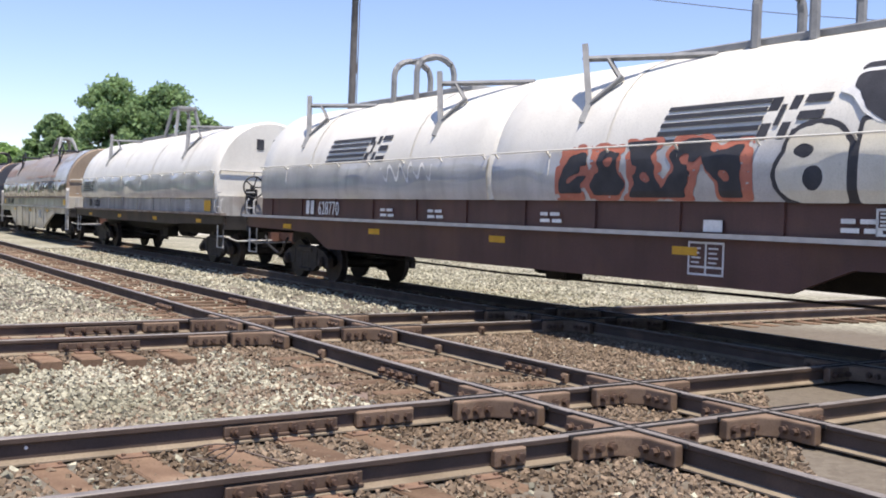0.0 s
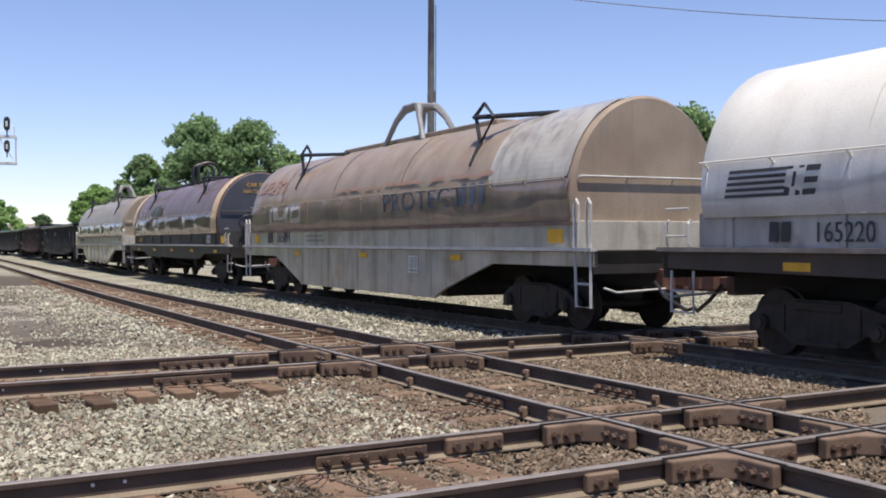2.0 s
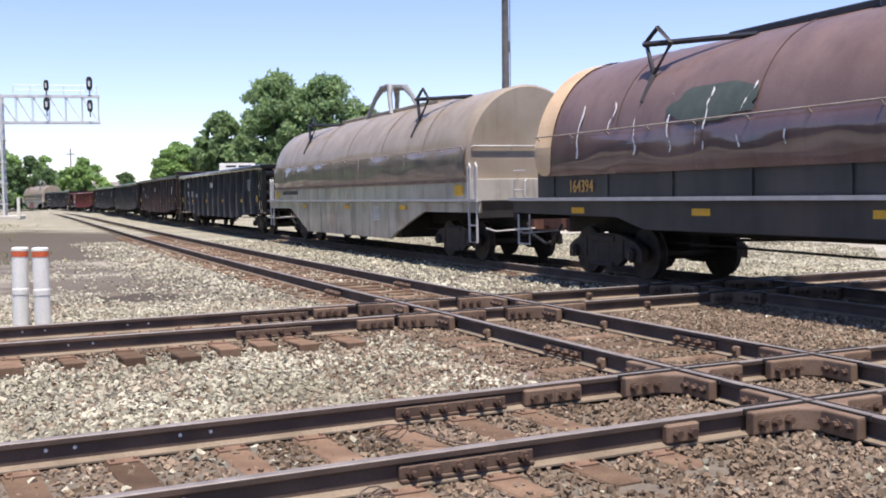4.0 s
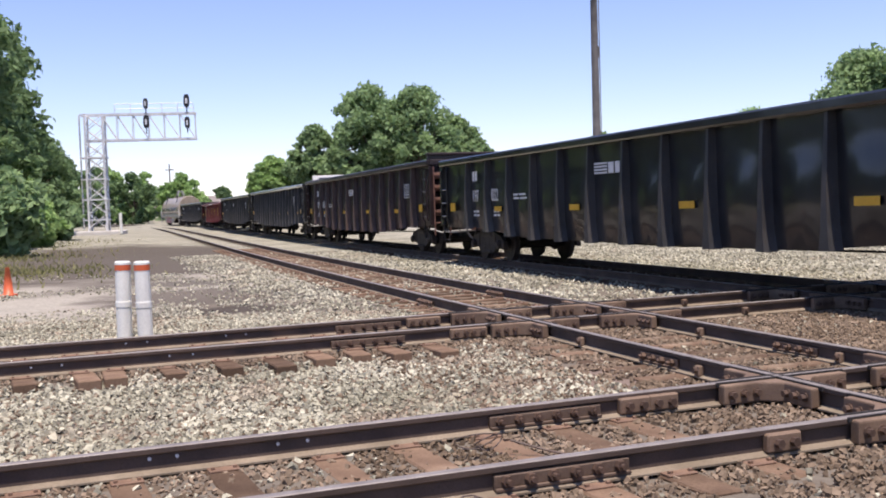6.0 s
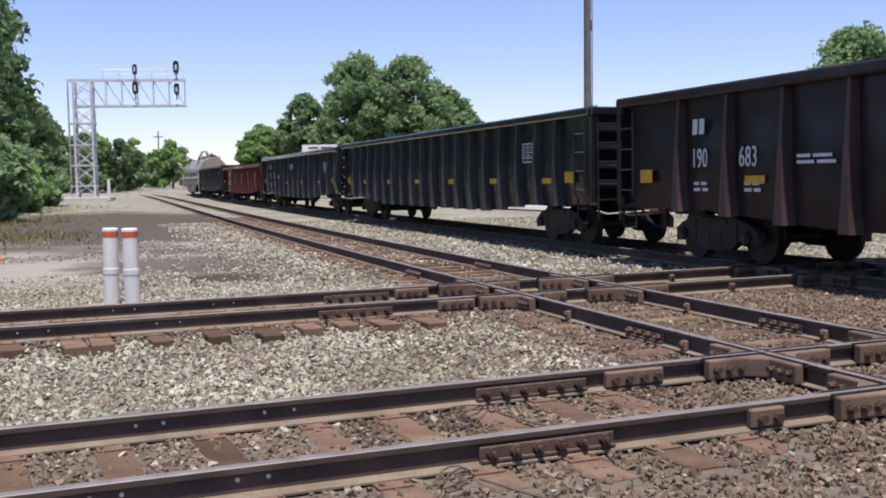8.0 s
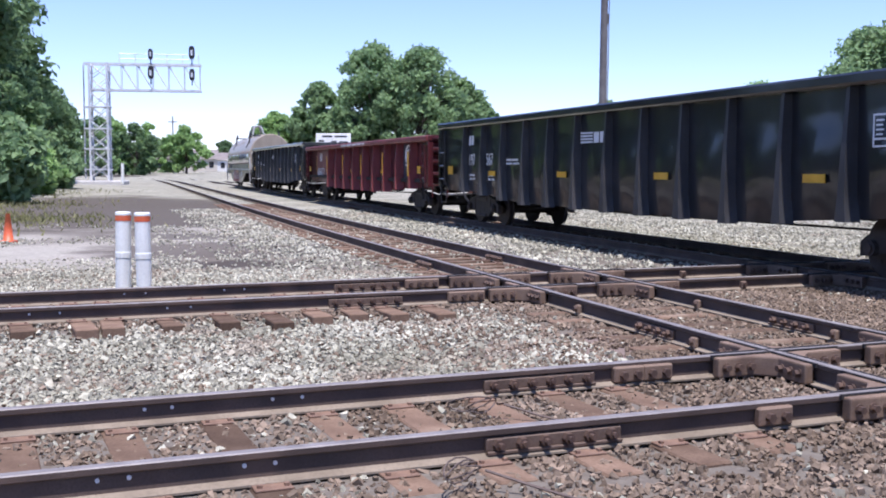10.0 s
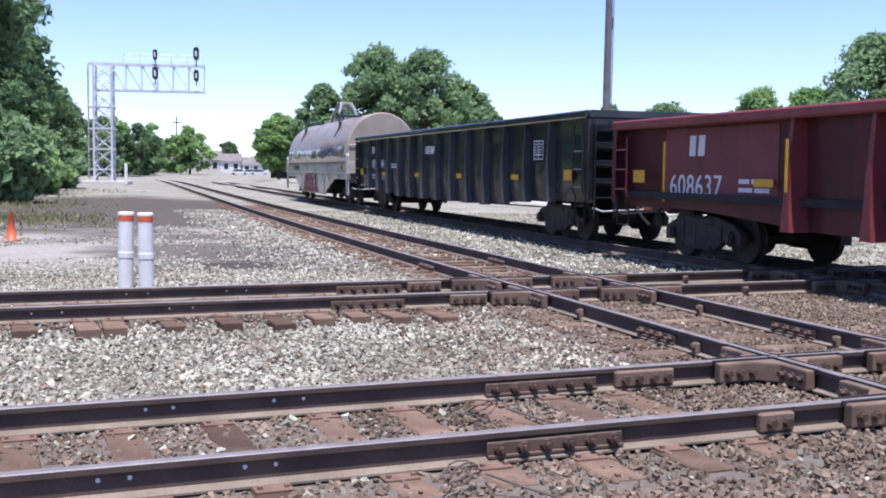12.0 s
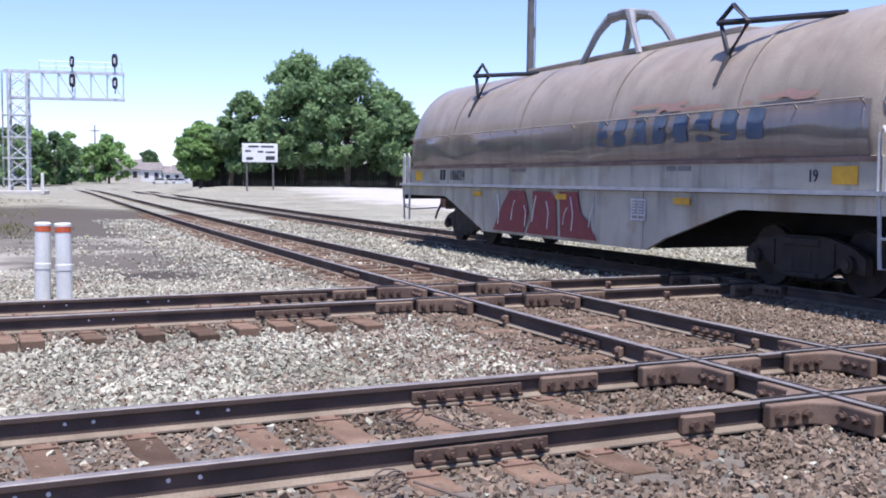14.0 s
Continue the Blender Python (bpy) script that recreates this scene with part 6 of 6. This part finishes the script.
def joint_bar(fn, off, u0, u1, side, parent, holes=6):
    """A bolted bar along a rail's web; side: +1 or -1 across the rail."""
    mid = (u0 + u1) / 2
    a = along(fn, off, mid)
    p = fn(off, mid)
    L = abs(u1 - u0)
    bm = bmesh.new()
    y = side * 0.036
    box(bm, -L / 2, L / 2, min(0, y), max(0, y), -0.132, -0.06, bevel=0.006)
    box(bm, -L / 2, L / 2, min(0, side * 0.058), max(0, side * 0.058), -0.15, -0.13, bevel=0.004)
    m = Matrix.Translation(p) @ Matrix.Rotation(a, 4, "Z")
    bar = part("joint_bar", bm, M_JOINT, parent, "rusty bolted joint bar")
    bar.matrix_basis = m
    for k in range(holes):
        bm = bmesh.new()
        x = -L / 2 + L * (k + 0.5) / holes
        disc(bm, (x, y, -0.095), (0, side, 0), 0.034, 0.03 + 0.014 * (k % 2), 6)
        disc(bm, (x, y, -0.095), (0, side, 0), 0.018, 0.07, 8)
        o = part("bolt", bm, M_BOLT, bar)


def filler(fn, off, u, side, parent):
    """A short bolted block against a rail."""
    a = along(fn, off, u)
    bm = bmesh.new()
    box(bm, -0.13, 0.13, min(0.01 * side, side * 0.075), max(0.01 * side, side * 0.075), -0.15, -0.03, bevel=0.012)
    o = part("filler_block", bm, M_CAST, parent)
    o.matrix_basis = Matrix.Translation(fn(off, u)) @ Matrix.Rotation(a, 4, "Z")
    for x in (-0.06, 0.06):
        bm = bmesh.new()
        disc(bm, (x, side * 0.075, -0.09), (0, side, 0), 0.03, 0.04, 6)
        part("bolt", bm, M_BOLT, o)


def anchor(fn, off, u, side, parent):
    """A small clamp with one bolt on a rail's web and foot."""
    bm = bmesh.new()
    box(bm, -0.04, 0.04, min(0.008 * side, side * 0.075), max(0.008 * side, side * 0.075), -0.155, -0.06, bevel=0.01)
    o = part("rail_anchor", bm, M_CAST, parent)
    o.matrix_basis = Matrix.Translation(fn(off, u)) @ Matrix.Rotation(along(fn, off, u), 4, "Z")
    bm = bmesh.new()
    disc(bm, (0, side * 0.075, -0.1), (0, side, 0), 0.03, 0.035, 8)
    part("bolt", bm, M_BOLT, o)


# near sides of the crossing rails face -1, of the rails ahead +1 (to their left)
joint_bar(across, OFF_B - GAUGE, 2.45, 3.32, -1, track_b)
joint_bar(across, OFF_B + GAUGE, 3.12, 4.02, -1, track_b)
filler(across, OFF_B - GAUGE, 4.42, -1, track_b)
filler(across, OFF_B + GAUGE, 4.55, -1, track_b)
filler(across, OFF_B + GAUGE, 4.3, -1, track_b)
joint_bar(ahead, OFF_A - GAUGE, 8.75, 9.45, 1, track_a, 4)
joint_bar(ahead, OFF_A + GAUGE, 8.7, 9.4, 1, track_a, 4)
joint_bar(ahead, OFF_A - GAUGE, 16.2, 16.95, 1, track_a, 6)
joint_bar(ahead, OFF_A + GAUGE, 17.0, 17.75, 1, track_a, 6)
for u in (10.76, 8.36):
    anchor(ahead, OFF_A - GAUGE, u, 1, track_a)
    anchor(ahead, OFF_A + GAUGE, u, 1, track_a)
anchor(across, OFF_D - GAUGE, 9.18, -1, track_d)
anchor(across, OFF_D + GAUGE, 9.26, -1, track_d)
_, ubd1 = crossing(OFF_A - GAUGE, OFF_D - GAUGE)
_, ubd2 = crossing(OFF_A - GAUGE, OFF_D + GAUGE)
joint_bar(across, OFF_D - GAUGE, ubd1 - 2.6, ubd1 - 1.7, -1, track_d)
joint_bar(across, OFF_D + GAUGE, ubd2 - 2.2, ubd2 - 1.3, -1, track_d)
for k in (1.0, 0.78):
    filler(across, OFF_D - GAUGE, ubd1 - k, -1, track_d)
    filler(across, OFF_D + GAUGE, ubd2 - k - 0.1, -1, track_d)

# white plugs and cut marks on the webs
for off, us in ((OFF_B - GAUGE, (0.38, 0.53, 1.1, 1.26)), (OFF_B + GAUGE, (0.78, 0.95, 1.6, 1.8)), (OFF_D - GAUGE, (0.2, 0.5, 1.6, 1.85)), (OFF_D + GAUGE, (1.3, 1.55, 2.5, 2.75))):
    for u in us:
        p, a = across(off, u), along(across, off, u)
        bm = bmesh.new()
        disc(bm, (0, -0.01, -0.075), (0, -1, 0), 0.012, 0.008, 8)
        o = part("bond_plug", bm, M_WHITE_DOT, track_b if off < 9 else track_d, "small white plug in the rail web")
        o.matrix_basis = Matrix.Translation(p) @ Matrix.Rotation(a, 4, "Z")


def wire_tangle(x, y, seed):
    rng = random.Random(seed)
    bm = bmesh.new()
    for k in range(2):
        r, pts = rng.uniform(0.07, 0.12), []
        ph, cx = rng.uniform(0, 6), rng.uniform(-0.15, 0.15)
        for i in range(16):
            a = ph + i * 0.5
            pts.append((cx + r * math.cos(a) * 1.4, 0.08 * math.sin(a * 1.3 + k), 0.06 + r * 0.6 * (1 + math.sin(a))))
        tube(bm, pts, 0.005, 5)
    tube(bm, [(0.1, 0, 0.1), (0.3, -0.15, 0.04), (0.5, -0.5, 0.02), (0.62, -0.85, 0.0)], 0.008, 5)
    o = tagged(part("bond_wire", bm, M_WIRE, None), "tangled rusty bond wires lying at the rail", "wire", "bond wires")
    o.matrix_basis = pose(x, y, GROUND + 0.01, 0, 0, 20)


wire_tangle(0.3, 6.85, 3)
wire_tangle(0.12, 5.32, 4)


# ---- ties and ballast ----
def make_ties(fn, off, us, parent, name="tie", reach=1.28, plates=True, lift=0.0, seed=0, slip=0.0):
    rng = random.Random(seed)
    bm = bmesh.new()
    box(bm, -0.115, 0.115, -reach, reach, -0.17, 0.0, bevel=0.012)
    first = part(name, bm, M_TIE, parent)
    bm = bmesh.new()
    box(bm, -0.1, 0.1, -0.17, 0.17, 0.0, 0.014, bevel=0.004)
    for sx in (-0.07, 0.07):
        for sy in (-0.13, 0.13):
            box(bm, sx - 0.012, sx + 0.012, sy - 0.012, sy + 0.012, 0.014, 0.03)
    plate = part("tie_plate", bm, M_PLATE, parent) if plates else None
    out = []
    for i, u in enumerate(us):
        u += rng.uniform(-0.03, 0.03) - slip * rng.uniform(-0.6, 0.6)
        p, a = fn(off, u), along(fn, off, u) + rng.uniform(-0.02, 0.02) * (1 + 8 * slip)
        z = -0.174 + lift - rng.random() * 0.006 - slip * 0.16 * rng.random()
        p = p + Vector((-math.sin(a), math.cos(a), 0)) * slip * rng.uniform(-1.2, 1.6)
        m = Matrix.Translation((p.x, p.y, z)) @ Matrix.Rotation(a, 4, "Z")
        out.append((p, a))
        if i == 0:
            first.matrix_basis = m
        else:
            again(first, m)
        if plates:
            for k, s in enumerate((-1, 1)):
                mp = Matrix.Translation(fn(off + s * GAUGE, u)) @ Matrix.Translation((0, 0, z)) @ Matrix.Rotation(a, 4, "Z")
                if i == 0 and k == 0:
                    plate.matrix_basis = mp
                else:
                    again(plate, mp)
    return out


TIES = []
TIES += make_ties(across, OFF_B, [u for u in span(-7, 4.2, 0.56)], track_b, seed=1, slip=0.06)
TIES += make_ties(across, OFF_D, [u for u in span(-9, 4.6, 0.5)], track_d, seed=2, reach=1.42, lift=0.012, slip=0.17)
ua_d, _ = crossing(OFF_A, OFF_D + GAUGE)
TIES += make_ties(ahead, OFF_A, [u for u in span(ua_d + 1.0, ua_d + 34, 0.55)], track_a, seed=3, lift=0.012)
TIES += make_ties(ahead, OFF_A, [8.6, 9.2, 9.8, 10.4, 11.0], track_a, seed=4, plates=False)
TIES += make_ties(ahead, OFF_C, [u for u in span(ua_d + 1.0, ua_d + 30, 0.6)], track_c, seed=5)
TIES += make_ties(across, OFF_D, [u for u in span(14.5, 24, 0.55)], track_d, seed=6)
TIES += make_ties(across, OFF_B, [u for u in span(13.5, 20, 0.55)], track_b, seed=7)


def ballast(name, n, xr, yr, size, seed, material, keep, label, lift=0.0):
    """Loose angular stones, each a rough eight-cornered lump."""
    npr = np.random.RandomState(seed)
    x, y = npr.uniform(*xr, n), npr.uniform(*yr, n)
    va = x * N_A.x + y * N_A.y
    ua = x * T_A.x + y * T_A.y
    s8 = np.clip(ua - 8, 0, None)
    va = va - np.where(s8 < 40, 0.071 * s8 * s8 / 200, 0.568 + 0.0284 * (s8 - 40))
    vb = x * N_B.x + y * N_B.y
    ub = x * T_B.x + y * T_B.y
    ok = np.ones(n, bool)
    for v, offs in ((va, (OFF_A, OFF_C)), (vb, (OFF_B, OFF_D))):
        for o in offs:
            for s in (-1, 1):
                ok &= np.abs(v - o - s * GAUGE) > 0.085
    ok &= (np.abs(x) < 0.46 * y + 1.2)
    gauge_in = np.minimum(np.minimum(np.abs(va - OFF_A), np.abs(va - OFF_C)), np.minimum(np.abs(vb - OFF_B), np.abs(vb - OFF_D)))
    ok &= keep(x, y, gauge_in, npr.random(n), va, vb)
    for p, a in TIES:
        if p.y > yr[1] + 2 or p.y < yr[0] - 2:
            continue
        dx, dy = x - p.x, y - p.y
        q = np.abs(dx * math.cos(a) + dy * math.sin(a))
        w = np.abs(-dx * math.sin(a) + dy * math.cos(a))
        ok &= ~((q < 0.12) & (w < 1.48) & (npr.random(n) < 0.86))
    x, y = x[ok], y[ok]
    m = len(x)
    cube = np.array([(a, b, c) for a in (-1, 1) for b in (-1, 1) for c in (-1, 1)], float)
    stretch = npr.uniform(0.4, 1.5, (m, 1, 3)) * npr.uniform(*size, (m, 1, 1))
    v = (cube[None] * npr.uniform(0.45, 1.0, (m, 8, 3))) * stretch
    q = npr.normal(size=(m, 4))
    q /= np.linalg.norm(q, axis=1)[:, None]
    w_, a_, b_, c_ = q.T
    R = np.stack([1 - 2 * (b_ * b_ + c_ * c_), 2 * (a_ * b_ - c_ * w_), 2 * (a_ * c_ + b_ * w_), 2 * (a_ * b_ + c_ * w_), 1 - 2 * (a_ * a_ + c_ * c_), 2 * (b_ * c_ - a_ * w_),
                  2 * (a_ * c_ - b_ * w_), 2 * (b_ * c_ + a_ * w_), 1 - 2 * (a_ * a_ + b_ * b_)], 1).reshape(m, 3, 3)
    v = np.einsum("mij,mkj->mki", R, v)
    z = GROUND + npr.uniform(-0.006, 0.012, m) + lift
    va, vb = va[ok], vb[ok]
    z -= 0.075 * np.clip((vb - OFF_B - 1.3) / 1.2, 0, 1) * np.clip((OFF_D - 0.95 - vb) / 0.45, 0, 1) * np.clip((OFF_A - 1.3 - va) / 1.0, 0, 1)
    v += np.stack([x, y, z], 1)[:, None]
    quads = np.array(((0, 1, 3, 2), (4, 6, 7, 5), (0, 4, 5, 1), (2, 3, 7, 6), (0, 2, 6, 4), (1, 5, 7, 3)))
    faces = (quads[None] + 8 * np.arange(m)[:, None, None]).reshape(-1, 4)
    me = bpy.data.meshes.new(name)
    me.vertices.add(m * 8)
    me.vertices.foreach_set("co", v.reshape(-1))
    me.loops.add(len(faces) * 4)
    me.loops.foreach_set("vertex_index", faces.reshape(-1).astype(np.int32))
    me.polygons.add(len(faces))
    me.polygons.foreach_set("loop_start", np.arange(0, len(faces) * 4, 4, dtype=np.int32))
    me.polygons.foreach_set("use_smooth", np.zeros(len(faces), bool))
    me.update(calc_edges=True)
    me.materials.append(material)
    return tagged(new(name, me), label, "gravel", "", "stuff")


def brown(x, y, g, r, va, vb):
    """Near the rails, and in the heart of the crossing, the stones are stained brown."""
    edge = (va > OFF_A - 3.0) & (vb > OFF_B + 0.5) & (vb < OFF_D)
    heart = ((va > OFF_A - 1.5) & (vb < OFF_D + 1.0) & (vb > OFF_B + 0.5)) | ((vb < OFF_B) & (va > OFF_A - 5.0)) | (va > OFF_A + 0.5)
    chance = np.where(g < 1.15, np.where(va < OFF_A - 4.2, 0.9, 0.985), np.where(heart, 0.97, np.where(edge, 0.55, 0.2)))
    return r < chance


ballast("ballast_stones", 170000, (-7, 11), (3.0, 17), (0.011, 0.027), 1, M_STONE, lambda x, y, g, r, va, vb: ~brown(x, y, g, r, va, vb), "pale grey angular ballast stones")
ballast("brown_ballast_stones", 155000, (-7, 11), (3.0, 17), (0.009, 0.024), 1, M_STONE_DIRTY, brown, "brown dust-stained ballast stones between the rails")
ballast("ballast_stones", 46000, (-12, 14), (17, 42), (0.018, 0.036), 2, M_STONE, lambda x, y, g, r, va, vb: (va > 2.5 + 1.0 * r) & ((g > 1.0) | (r < 0.4)), "pale grey angular ballast stones")

def yard(x, y, g, r, va, vb):
    """Thick beside the near crossing line, thinning out over the dirt, none on the cinder stains."""
    bare = np.zeros(len(x), bool)
    for cx, cy, rx, ry in ((-4.6, 21.5, 2.4, 2.2), (-3.5, 18.3, 1.1, 0.8), (-6.2, 25.5, 2.2, 1.3), (-9.5, 20.5, 2.6, 1.6)):
        bare |= ((x - cx) / rx) ** 2 + ((y - cy) / ry) ** 2 + 0.5 * np.sin(x * 5 + y * 3) < 0.9
    thin = np.clip((y - 15.0) / 4.5, 0, 1)
    uneven = 0.25 * (np.sin(x * 1.3 + y * 0.4) + np.sin(y * 0.9 - x * 0.5 + 1.0))
    return (va < 3.4) & (g > 1.2) & ((y > 17) | (x < -7)) & ~(bare & (r < 0.93)) & (r + uneven > 0.85 * thin)


ballast("yard_gravel", 60000, (-15, 1), (10, 30), (0.012, 0.028), 3, M_STONE, yard, "loose pale gravel scattered over trodden dirt")


# ---- movement ----
def rolled(t):
    """Metres the train has rolled; it gathers a little speed at the start."""
    return SPEED * t + 1.7 * max(0.0, 1 - t / 2) ** 2


def motions():
    times_ = [0.5 * k for k in range(29)]
    turn_times = [k / 30 for k in range(421)]
    for car, sets, u0 in train:
        walk(car, [(t, car_pose(u0 - rolled(t))) for t in times_])
        for axle in sets:
            x, y, z = axle.location
            walk(axle, [(t, pose(x, y, z, 0, math.degrees(rolled(t) / 0.42) % 360, 0)) for t in turn_times])


motions()
